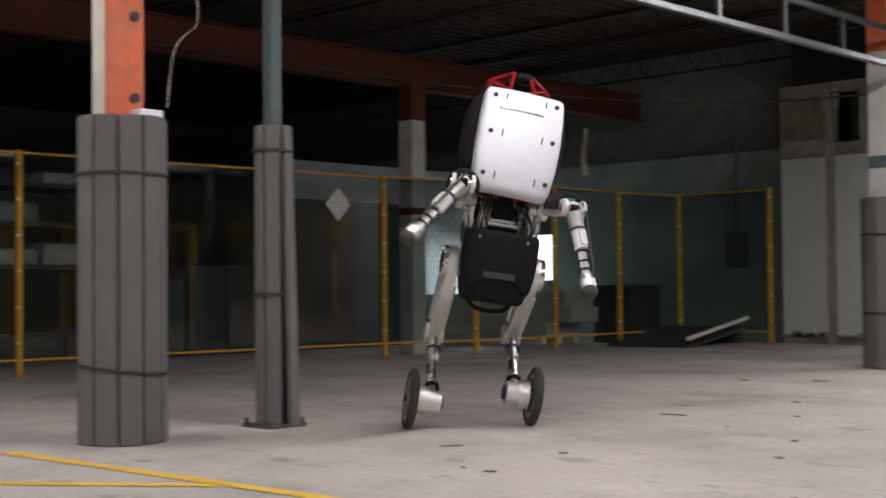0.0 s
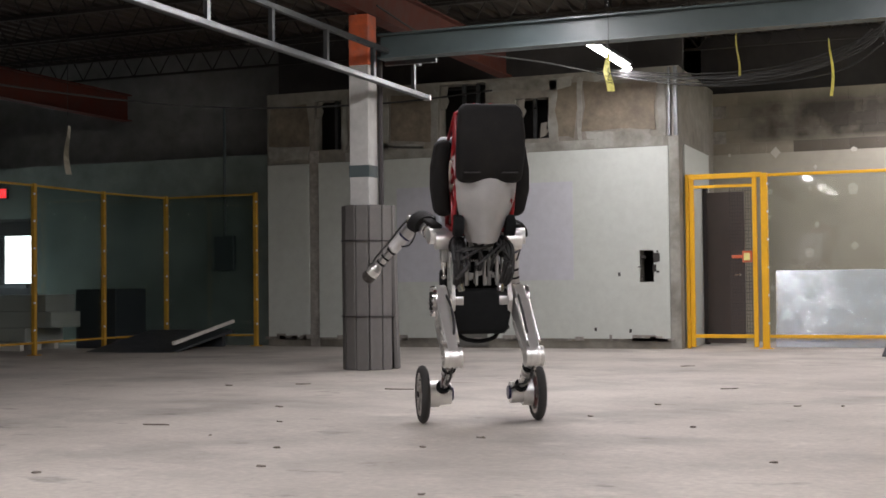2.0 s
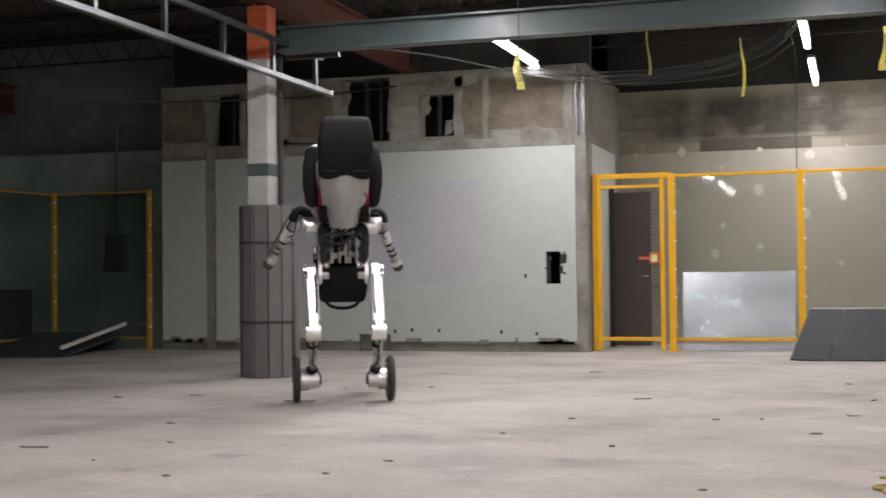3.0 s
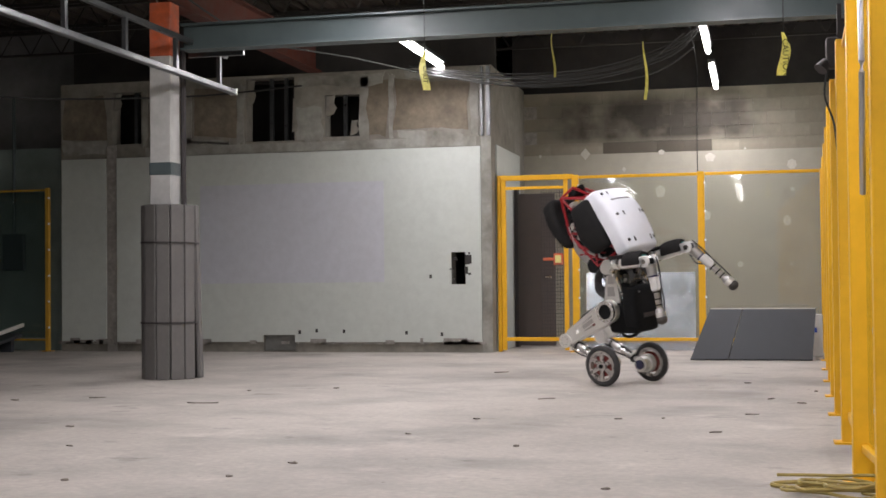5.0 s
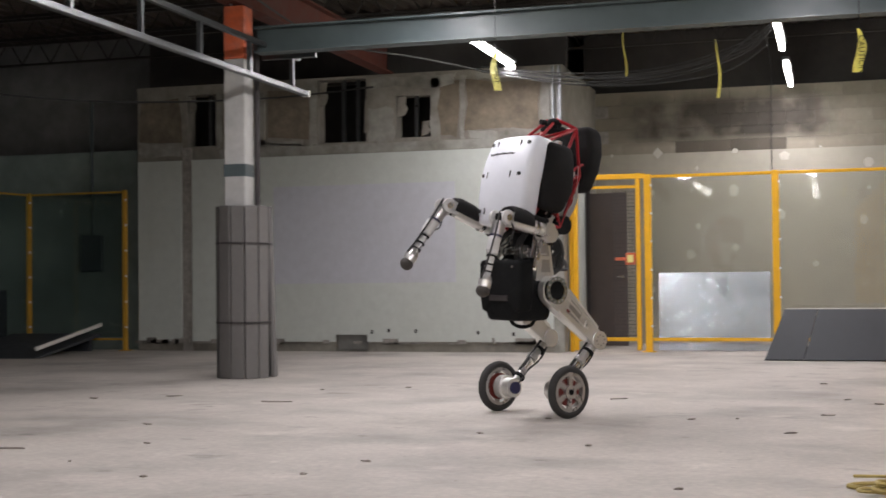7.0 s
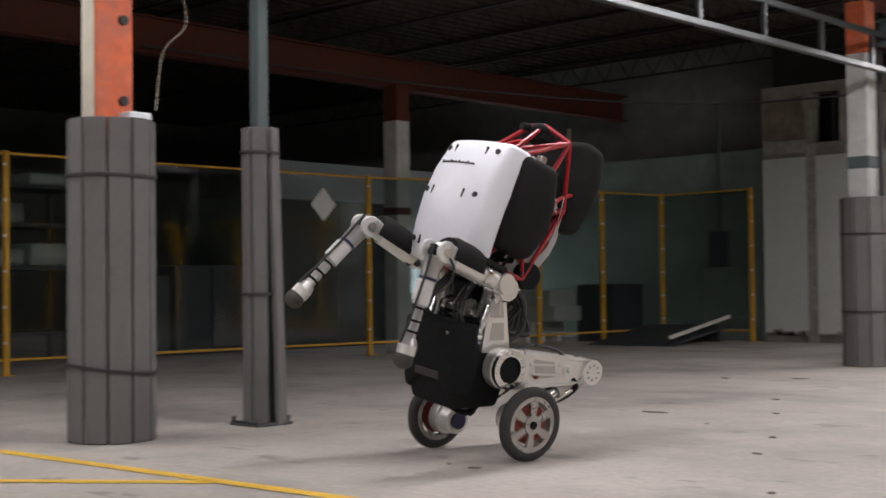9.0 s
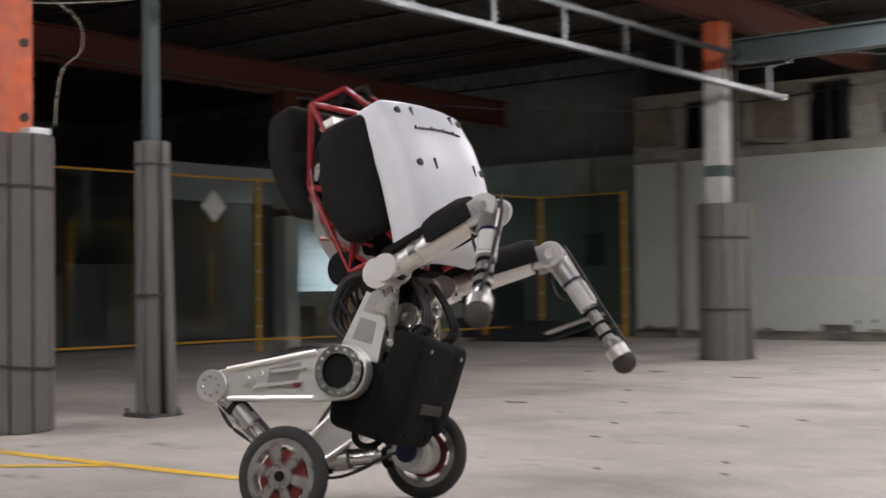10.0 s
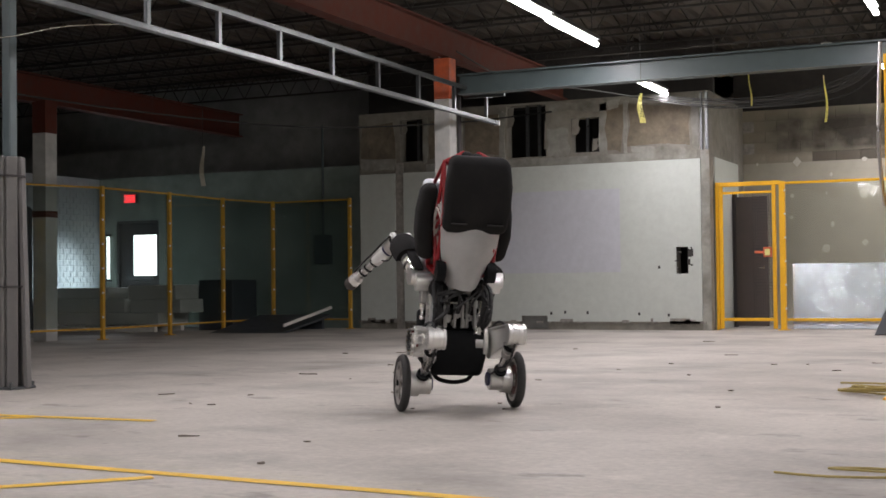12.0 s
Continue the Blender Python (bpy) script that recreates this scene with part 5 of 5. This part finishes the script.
def make_leg(s):
    """Thigh, shank and wheel of one side; s is 1 for the left."""
    bm = bmesh.new()
    r1, r2 = 0.105, 0.062
    pts = [(r1 * math.cos(a), r1 * math.sin(a)) for a in [math.radians(d) for d in range(-5, 186, 15)]]
    pts += [(-0.090, -0.18), (-0.072, -0.40)]
    pts += [(r2 * math.cos(a), -THIGH + r2 * math.sin(a)) for a in [math.radians(d) for d in range(185, 356, 20)]]
    pts += [(0.062, -0.47), (0.097, -0.20)]
    outline(bm, pts, -0.034, 0.034)
    thigh = part("thigh", bm, M_ALU, robot, "machined aluminium thigh", bevel=0.006, seg=2)
    for y0 in (-0.040, 0.040):
        for x0, x1, za, zb in ((-0.088, -0.062, -0.10, -0.50), (0.090, 0.055, -0.12, -0.50)):
            bm = bmesh.new()
            rod(bm, (x0, y0, za), (x1, y0, zb), 0.011, n=8)
            part("flange", bm, M_ALU, thigh, "raised rim", smooth=True)
    bm = bmesh.new()
    outline(bm, [(-0.055, -0.17), (0.045, -0.20), (0.03, -0.33), (-0.045, -0.31)], s * 0.033, s * 0.037)
    part("pocket", bm, M_ALU_DARK, thigh, "milled pocket")
    bm = bmesh.new()
    rod(bm, (-0.01, s * 0.03, -0.42), (-0.01, s * 0.052, -0.42), 0.02, n=14)
    rod(bm, (-0.03, s * 0.03, -0.35), (-0.03, s * 0.046, -0.35), 0.01, n=10)
    part("boss", bm, M_ALU, thigh, "round boss", smooth=True)
    bm = bmesh.new()
    ring(bm, (0, s * 0.048, 0), "y", 0.10, 0.068, 0.03, 28)
    part("bearing", bm, M_STEEL, thigh, "polished hip bearing ring", smooth=True)
    bm = bmesh.new()
    rod(bm, (0, s * 0.03, 0), (0, s * 0.046, 0), 0.067, n=24)
    part("bearing_core", bm, M_BOX, thigh, "black bearing core")
    bm = bmesh.new()
    for k in range(14):
        a = 6.283 * k / 14
        rod(bm, (0.084 * math.cos(a), s * 0.06, 0.084 * math.sin(a)), (0.084 * math.cos(a), s * 0.068, 0.084 * math.sin(a)), 0.006, n=6)
    tagged(part("bolt_circle", bm, M_ALU_DARK, thigh, "ring of small bolts"), kind="stuff")
    bm = bmesh.new()
    rod(bm, (0, -0.056, -THIGH), (0, 0.056, -THIGH), 0.060, n=22)
    for y0 in (-0.05, -0.016, 0.016, 0.05):
        ring(bm, (0, y0, -THIGH), "y", 0.067, 0.05, 0.014, 22)
    part("knee_hub", bm, M_ALU, thigh, "round knee hub", smooth=True)
    bm = bmesh.new()
    for k in range(8):
        a = 6.283 * k / 8
        rod(bm, (0.038 * math.cos(a), s * 0.054, -THIGH + 0.038 * math.sin(a)), (0.038 * math.cos(a), s * 0.063, -THIGH + 0.038 * math.sin(a)), 0.006, n=6)
    tagged(part("knee_bolts", bm, M_ALU_DARK, thigh, "ring of small bolts"), kind="stuff")
    bm = boxes(((0.02, s * 0.046, -0.27), (0.012, 0.012, 0.22)), ((-0.03, s * 0.046, -0.22), (0.012, 0.012, 0.16)), ((0.0, s * 0.046, -0.38), (0.06, 0.012, 0.012)))
    part("rib", bm, M_ALU, thigh, bevel=0.003)
    bm = bmesh.new()
    rod(bm, (0.03, s * 0.04, -0.19), (0.03, s * 0.048, -0.19), 0.016, n=6)
    part("sticker", bm, M_RIM_RED, thigh, "small red sticker")
    bm = bmesh.new()
    rod(bm, (-0.07, 0, -0.06), (-0.055, 0, -0.36), 0.018, n=8)
    hose(bm, [(-0.09, -s * 0.02, -0.05), (-0.12, -s * 0.03, -0.2), (-0.10, -s * 0.03, -0.36), (-0.05, -s * 0.02, -0.45)], 0.009, 5)
    part("hydraulic_line", bm, M_CABLE, thigh, "black hydraulic line")

    bm = bmesh.new()
    rod(bm, (0, 0, -0.02), (0, 0, -0.22), 0.036, 0.033, n=14)
    rod(bm, (0, 0, -0.22), (0, 0, -SHANK + 0.03), 0.025, n=14)
    rod(bm, (0, 0, -0.19), (0, 0, -0.23), 0.041, n=14)
    rod(bm, (0, 0, -0.33), (0, 0, -0.36), 0.032, n=14)
    ball(bm, (0, 0, 0), 0.058, (1, 0.75, 1), 14)
    shank = part("shank", bm, M_ALU_DARK, robot, "slim metal shank tube", smooth=True)
    bm = bmesh.new()
    rod(bm, (0.035, -s * 0.01, -0.05), (0.03, -s * 0.01, -0.36), 0.01, n=8)
    hose(bm, [(-0.04, 0, -0.03), (-0.07, 0, -0.15), (-0.04, 0, -0.3), (-0.02, -s * 0.03, -0.36), (0, -s * 0.06, -SHANK + 0.05)], 0.008, 5)
    part("shank_cable", bm, M_CABLE, shank, "black cable")
    bm = bmesh.new()
    rod(bm, (0, 0, -0.24), (0, 0, -0.33), 0.030, n=12)
    part("sleeve", bm, M_STEEL, shank, "polished sleeve", smooth=True)
    bm = bmesh.new()
    rod(bm, (-0.036, s * 0.018, -0.03), (-0.030, s * 0.018, -0.30), 0.013, n=10)
    rod(bm, (-0.030, s * 0.018, -0.30), (-0.022, s * 0.01, -0.44), 0.007, n=8)
    part("piston", bm, M_STEEL, shank, "polished piston", smooth=True)
    for z0 in (-0.12, -0.40):
        bm = bmesh.new()
        ring(bm, (-0.008, 0.006, z0), "z", 0.045, 0.02, 0.022, 16)
        part("clamp", bm, M_BOX, shank, "black clamp")
    bm = bmesh.new()
    rod(bm, (0, -s * 0.06, -SHANK), (0, s * 0.02, -SHANK), 0.072, n=24)
    rod(bm, (0, s * 0.02, -SHANK), (0, s * 0.085, -SHANK), 0.088, n=24)
    part("hub_motor", bm, M_ALU, shank, "silver wheel hub motor", smooth=True)
    bm = bmesh.new()
    rod(bm, (0, -s * 0.075, -SHANK), (0, -s * 0.06, -SHANK), 0.045, n=20)
    part("hub_cap", bm, M_VIOLET, shank, "dark violet hub cap", smooth=True)

    bm = bmesh.new()
    n, k = 40, 10
    rings_ = []
    for i in range(n):
        a = 6.28319 * i / n
        loop = []
        for j in range(k):
            b = 6.28319 * j / k
            rad = WHEEL_R - 0.03 + 0.03 * math.cos(b)
            loop.append(bm.verts.new((rad * math.cos(a), 0.029 * math.sin(b), rad * math.sin(a))))
        rings_.append(loop)
    for i in range(n):
        for j in range(k):
            bm.faces.new((rings_[i][j], rings_[i][(j + 1) % k], rings_[(i + 1) % n][(j + 1) % k], rings_[(i + 1) % n][j]))
    wheel = part("wheel", bm, M_RUBBER, robot, "black rubber tyre on a cast rim", smooth=True)
    bm = bmesh.new()
    ring(bm, (0, 0, 0), "y", 0.142, 0.118, 0.044, 36)
    ring(bm, (0, s * 0.012, 0), "y", 0.05, 0.015, 0.03, 20)
    for q in range(6):
        a = 6.28319 * q / 6
        m = Matrix.Rotation(a, 4, "Y")
        vs = box(bm, (0.085, s * 0.014, 0), (0.085, 0.014, 0.040), m)
        inv = m.inverted()
        for v in vs:
            p = inv @ v.co
            p.z *= 0.75 if p.x < 0.08 else 1.25
            v.co = m @ p
    part("rim", bm, M_RIM, wheel, "six-spoke cast metal rim")
    bm = bmesh.new()
    ring(bm, (0, -s * 0.004, 0), "y", 0.10, 0.05, 0.012, 28)
    part("brake_disc", bm, M_RIM_RED, wheel, "red disc behind the spokes")
    bm = bmesh.new()
    rod(bm, (0, s * 0.02, 0), (0, s * 0.035, 0), 0.02, n=12)
    part("axle_nut", bm, M_BOX, wheel)
    return thigh, shank, wheel


def make_arm(s):
    bm = bmesh.new()
    rod(bm, (-0.03, 0, 0), (0.16, 0, 0), 0.042, 0.045, n=16)
    rod(bm, (0.16, 0, 0), (0.33, 0, 0), 0.052, 0.046, n=16)
    rod(bm, (0, -0.055, 0), (0, 0.055, 0), 0.05, n=16)
    ball(bm, (0.40, 0, 0), 0.045, (1, 0.9, 1), 14)
    upper = part("upper_arm", bm, M_ALU, robot, "machined metal upper arm", smooth=True)
    bm = bmesh.new()
    arch = []
    for r_, x_ in ((0.088, 0.19), (0.096, 0.23), (0.096, 0.33), (0.084, 0.365), (0.056, 0.365), (0.056, 0.19)):
        arch.append([bm.verts.new((x_, r_ * math.cos(a), r_ * math.sin(a))) for a in [math.radians(-12 + 204 * k / 16) for k in range(17)]])
    for a in range(6):
        la, lb = arch[a], arch[(a + 1) % 6]
        for k in range(16):
            bm.faces.new((la[k], la[k + 1], lb[k + 1], lb[k]))
    bm.faces.new([row[0] for row in arch])
    bm.faces.new([row[-1] for row in arch][::-1])
    ob = part("foam_cuff", bm, M_PAD, upper, "black foam arch over the arm", smooth=True)
    bm = soft_box((0.24, 0.07, 0.03), 0.012, 2, 0, (0.12, 0, 0.06))
    part("foam_strip", bm, M_PAD, upper, "black foam strip", smooth=True)
    for y0 in (-0.055, 0.055):
        bm = bmesh.new()
        rod(bm, (0.41, y0 - 0.011, 0), (0.41, y0 + 0.011, 0), 0.050, n=18)
        box(bm, (0.375, y0, 0), (0.07, 0.022, 0.085))
        part("elbow_bracket", bm, M_SHELL_GREY, upper, "pale elbow cheek", bevel=0.004)
    bm = bmesh.new()
    rod(bm, (0.41, -0.072, 0), (0.41, 0.072, 0), 0.022, n=12)
    part("elbow_pin", bm, M_STEEL, upper, "polished elbow pin", smooth=True)
    for x0 in (0.03, 0.115):
        bm = bmesh.new()
        ring(bm, (x0, 0, 0), "x", 0.055, 0.03, 0.03, 18)
        part("collar", bm, M_STEEL, upper, "polished arm collar", smooth=True)
    part("elbow_motor", boxes(((0.415, 0, 0.0), (0.06, 0.05, 0.05))), M_BOX, upper, "dark motor inside the elbow fork", bevel=0.006)
    part("elbow_label", boxes(((0.35, 0, 0.054), (0.035, 0.05, 0.006))), M_TEAL, upper, "teal label")
    bm = bmesh.new()
    rod(bm, (0.03, 0, 0), (0.13, 0, 0), 0.046, 0.04, n=16)
    rod(bm, (0.22, 0, 0), (0.37, 0, 0), 0.024, n=14)
    rod(bm, (0.22, 0.022, 0), (0.37, 0.022, 0), 0.009, n=8)
    rod(bm, (0.22, -0.022, 0), (0.37, -0.022, 0), 0.009, n=8)
    rod(bm, (0.37, 0, 0), (0.40, 0, 0), 0.032, 0.045, n=16)
    fore = part("forearm", bm, M_ALU_DARK, robot, "slim metal forearm", smooth=True)
    bm = bmesh.new()
    rod(bm, (0.12, 0, 0), (0.23, 0, 0), 0.037, n=16)
    part("sleeve", bm, M_SHELL_GREY, fore, "pale forearm sleeve", smooth=True)
    part("sleeve_box", boxes(((0.175, 0, 0.03), (0.09, 0.05, 0.026))), M_SHELL_GREY, fore, "pale cover on the sleeve", bevel=0.005)
    for x in (0.245, 0.30, 0.345):
        bm = bmesh.new()
        ring(bm, (x, 0, 0), "x", 0.033, 0.02, 0.010, 16)
        part("band", bm, M_BOX, fore, "black clamp band")
    bm = bmesh.new()
    hose(bm, [(-0.02, 0.03, 0.05), (0.08, 0.04, 0.05), (0.2, 0.03, 0.045), (0.32, 0.02, 0.045), (0.4, 0.0, 0.045)], 0.007, 5, 3)
    part("arm_cable", bm, M_CABLE, fore, "black cable")
    bm = bmesh.new()
    ring(bm, (0.12, 0, 0), "x", 0.042, 0.03, 0.012, 18)
    part("light_ring", bm, M_VIOLET, fore, "violet ring")
    bm = bmesh.new()
    rod(bm, (0.40, 0, 0), (0.44, 0, 0), 0.043, n=18)
    part("wrist_cup", bm, M_ALU, fore, "metal wrist cup", smooth=True)
    bm = bmesh.new()
    ball(bm, (0.462, 0, 0), 0.046, (0.85, 1, 1), 16)
    part("ball_tip", bm, M_TIP, fore, "black rubber ball tip", smooth=True)
    bm = bmesh.new()
    hose(bm, [(0.0, s * 0.05, -0.02), (0.05, s * 0.07, -0.07), (0.12, s * 0.05, -0.08), (0.17, s * 0.03, -0.04)], 0.006, 5)
    part("loop_cable", bm, M_CABLE, fore, "loose black cable loop")
    for limb_ in (upper, fore):
        for ob in (limb_, *limb_.children):
            ob.data.transform(Matrix.Diagonal((STRETCH, 1.06, 1.06, 1)))
    return upper, fore


LEGS = {1: make_leg(1), -1: make_leg(-1)}
ARMS = {1: make_arm(1), -1: make_arm(-1)}

# block and brick courses of the walls
pale, sooty = None, None
for j in range(5):
    for i in range(20):
        x, z = -3.8 + 0.41 * i + 0.205 * (j % 2), 2.98 + 0.197 * j
        burnt = -2.6 < x < -1.0 and j == 0
        shared = sooty if burnt else pale
        if shared is None:
            ob = part("block", boxes(((0, 0, 0), (0.408, 0.05, 0.195))), M_SOOT if burnt else M_BLOCK, rear, bevel=0.003)
            if burnt:
                sooty = ob.data
            else:
                pale = ob.data
        else:
            ob = new("block", shared)
            ob.parent = rear
        ob.matrix_basis = pose(x, 21.215 + 0.002 * ((i * 7 + j * 3) % 3), z)
mesh = None
for j in range(26):
    for i in range(11):
        y, z = 16.62 + 0.2 * i - 0.1 * (j % 2), 0.05 + 0.113 * j
        if mesh is None:
            ob = part("brick", boxes(((0, 0, 0), (0.03, 0.19, 0.102))), M_BRICK_WHITE, brick_wall, bevel=0.004)
            mesh = ob.data
        else:
            ob = new("brick", mesh)
            ob.parent = brick_wall
        ob.matrix_basis = pose(-16.612, y, z)

# ---- how the robot moves ----
STANCES = []


def key(t, x, y, heading, lean, hip, hip_x, back, right, left, tilt=0.0, stride=0.0, twist=0.0, bow=0.0):
    """A stance: place on the floor, heading, lean to its left, hip height and offset, how far the torso leans back and to its left, how far the left wheel is ahead, the turn of the torso, the bow of the pelvis;
    per arm the rise of the upper arm and the outward turn and rise of the forearm."""
    STANCES.append([t, x, y, heading, lean, hip, hip_x, back, *right, *left, tilt, stride, twist, bow])


key(0.0, -5.84, 6.42, -38, 9, 1.01, 0.03, 8, (2, 55, -46), (-4, 30, -64), 3)
key(0.25, -5.10, 6.12, -12, 10, 0.90, 0.03, 8, (10, 10, -78), (0, 20, -75), 0, 0.04, -8, 6)
key(0.5, -4.43, 6.16, 14, 9, 0.82, 0.0, 10, (4, 20, -116), (-10, 5, -94), 0, 0.06, -16, 13)
key(1.0, -3.15, 6.75, 56, 7, 0.77, 0.01, 39, (18, 8, -38), (10, 0, -82), 0, 0, 0, -10)
key(1.5, -2.93, 7.88, 100, 13, 0.80, -0.06, 28, (15, 40, -38), (5, 20, -75))
key(2.0, -3.30, 8.67, 121, 0, 0.80, 0.0, 8, (5, 20, -65), (14, 60, -45))
key(2.5, -3.92, 9.77, 120, 1, 1.02, 0.0, 6, (8, 40, -52), (10, 50, -50))
key(3.0, -4.54, 11.04, 116, 0, 1.04, 0.0, 6, (8, 40, -52), (10, 50, -50))
key(3.2, -4.92, 11.75, 114, -6, 1.02, 0.0, 8, (6, 35, -60), (8, 50, -45))
key(3.6, -5.05, 12.85, 78, -9, 0.98, 0.0, 14, (8, 30, -60), (8, 30, -55))
key(4.0, -4.45, 13.65, 28, -9, 0.84, 0.0, 24, (8, 10, -65), (8, 10, -60))
key(4.4, -3.25, 13.85, -2, -6, 0.74, 0.02, 33, (5, 0, -80), (10, 10, -48))
key(4.8, -2.08, 13.46, -14, -3, 0.70, 0.02, 34, (4, 0, -84), (12, 10, -42))
key(5.0, -1.68, 13.42, -30, -6, 0.72, 0.02, 30, (4, 5, -80), (12, 20, -45))
key(5.5, -1.21, 12.85, -82, -11, 0.80, 0.02, 10, (2, 30, -60), (0, 42, -50))
key(6.0, -1.43, 11.76, -122, -6, 0.81, 0.02, 10, (16, 20, -55), (4, -30, -55))
key(6.5, -1.93, 11.28, -128, -2, 0.95, 0.02, 13, (30, 22, -40), (14, 10, -72))
key(6.7, -2.26, 11.10, -127, 0, 1.00, 0.03, 12, (28, 10, -50), (12, 10, -66))
key(7.5, -3.20, 9.15, -124, 2, 0.75, 0.08, 16, (16, 5, -55), (8, 0, -80))
key(8.3, -4.12, 7.02, -124, 3, 0.55, 0.10, 20, (24, 5, -54), (24, 0, -80))
key(8.5, -4.28, 6.60, -121, 4, 0.53, 0.09, 20, (24, 5, -54), (26, 0, -78))
key(9.0, -4.73, 5.42, -100, 8, 0.51, 0.10, 20, (28, 5, -46), (20, 0, -74))
key(9.5, -4.32, 4.04, -42, 15, 0.53, 0.08, 14, (2, 45, -42), (0, 45, -62), 2)
key(9.75, -3.81, 3.70, -10.2, 14, 0.54, 0.08, 13, (12, 30, -60), (8, 15, -62), 0, 0.08, -8, 7)
key(10.0, -3.04, 3.62, 15.6, 9, 0.535, 0.05, 18, (26, 75, -55), (18, 5, -55), 0, 0.12, -16, 15)
key(10.25, -2.36, 3.14, 33.5, 7, 0.55, 0.08, 28, (28, 30, -42), (10, 5, -70), 0, 0.08, -6, -2)
key(10.5, -1.45, 2.60, 54.5, 6, 0.56, 0.07, 34, (22, 8, -28), (8, 0, -80), 0, 0, 0, -14)
key(10.8, -1.34, 2.98, 85.6, 12, 0.53, 0.09, 34, (22, 25, -30), (6, 10, -75), 0, 0, 0, -8)
key(11.0, -1.30, 3.30, 101.6, 15, 0.50, 0.06, 27, (8, 52, -38), (2, 25, -70))
key(11.5, -1.93, 4.37, 131.6, 3, 0.44, 0.14, 14, (5, 20, -70), (30, 50, -34), 7)
key(12.0, -2.58, 5.23, 127, -3, 0.44, 0.15, 12, (5, 20, -70), (34, 45, -38))


def stance(t):
    """The stance at t, smooth between the keys."""
    i = max(k for k in range(len(STANCES) - 1) if STANCES[k][0] <= t + 1e-6)
    a, b = np.array(STANCES[i]), np.array(STANCES[i + 1])
    h = b[0] - a[0]
    u = (t - a[0]) / h

    def slope(k):
        if 0 < k < len(STANCES) - 1:
            p, q = np.array(STANCES[k - 1]), np.array(STANCES[k + 1])
            return (q - p) / (q[0] - p[0])
        p, q = (STANCES[0], STANCES[1]) if k == 0 else (STANCES[-2], STANCES[-1])
        return (np.array(q) - np.array(p)) / (q[0] - p[0])

    return (1 + 2 * u) * (1 - u) ** 2 * a + u * (1 - u) ** 2 * h * slope(i) + u * u * (3 - 2 * u) * b + u * u * (u - 1) * h * slope(i + 1)


def limb(at, to):
    """The pose at the joint at, whose -z looks to the joint to, in the plane of x and z."""
    return Matrix.Translation(at) @ Matrix.Rotation(math.atan2(at[0] - to[0], at[2] - to[2]), 4, "Y")


def reach(at, way):
    """The pose at a joint whose x runs along way, with z kept up."""
    x = Vector(way).normalized()
    y = Vector((0, 0, 1)).cross(x).normalized()
    z = x.cross(y)
    return Matrix.Translation(at) @ Matrix((x, y, z)).transposed().to_4x4()


def aim(side, out, rise):
    o, r = math.radians(out), math.radians(rise)
    return Vector((math.cos(r) * math.cos(o), side * math.cos(r) * math.sin(o), math.sin(r)))


def poses(t):
    """All poses of the robot's parts at t: the root's, then by part."""
    _, x, y, heading, lean, hip, hip_x, back, *rest = stance(t)
    root = pose(x, y, 0, 0, 0, heading) @ pose(0, 0, 0, -lean)
    base = pose(hip_x, 0, hip, 0, rest[9], 0)
    out = {"pelvis": base, "torso": Matrix.Translation(base @ Vector((0, 0, WAIST))) @ pose(0, 0, 0, 0, -back, 0) @ pose(0, 0, 0, -rest[6]) @ pose(0, 0, 0, 0, 0, rest[8])}
    slope = math.tan(math.radians(lean))
    for s in (1, -1):
        axle = Vector((s * rest[7], s * HIP_Y, WHEEL_R + s * WHEEL_Y * slope))
        top = Vector((hip_x, s * HIP_Y, hip))
        d = axle - top
        ln = min(d.length, THIGH + SHANK - 0.005)
        along = (THIGH ** 2 - SHANK ** 2 + ln * ln) / (2 * ln)
        off = math.sqrt(max(0.0, THIGH ** 2 - along ** 2))
        n = d.normalized()
        knee = top + n * along + Vector((n.z, 0, -n.x)) * off
        out["thigh", s] = limb(top, knee)
        out["shank", s] = limb(knee, axle)
        out["wheel", s] = Matrix.Translation((axle.x, s * WHEEL_Y, axle.z))
        rise, turn, drop = rest[0:3] if s < 0 else rest[3:6]
        sh = base @ Vector((SHOULDER[0], s * SHOULDER[1], SHOULDER[2]))
        way = aim(s, 8, rise)
        out["upper", s] = reach(sh, way)
        out["fore", s] = reach(sh + way * UPPER_ARM, aim(s, turn, drop))
    return root, out


def motions():
    steps = [(k / 10, poses(k / 10)) for k in range(121)]
    walk(robot, [(t, r) for t, (r, _) in steps])
    walk(pelvis, [(t, o["pelvis"]) for t, (_, o) in steps])
    walk(torso, [(t, o["torso"]) for t, (_, o) in steps])
    for s in (1, -1):
        for part_, name in zip((*LEGS[s][:2], *ARMS[s]), ("thigh", "shank", "upper", "fore")):
            walk(part_, [(t, o[name, s]) for t, (_, o) in steps])
        spin, was, rows_ = 0.0, None, []
        for k in range(181):
            r, o = poses(k / 15)
            p = (r @ o["wheel", s]).translation
            if was is not None:
                spin += max(-1.4, min(1.4, (p - was).dot(r.to_3x3() @ Vector((1, 0, 0))) / WHEEL_R))
            was = p
            rows_.append((k / 15, o["wheel", s] @ Matrix.Rotation(spin, 4, "Y")))
        walk(LEGS[s][2], rows_)


motions()
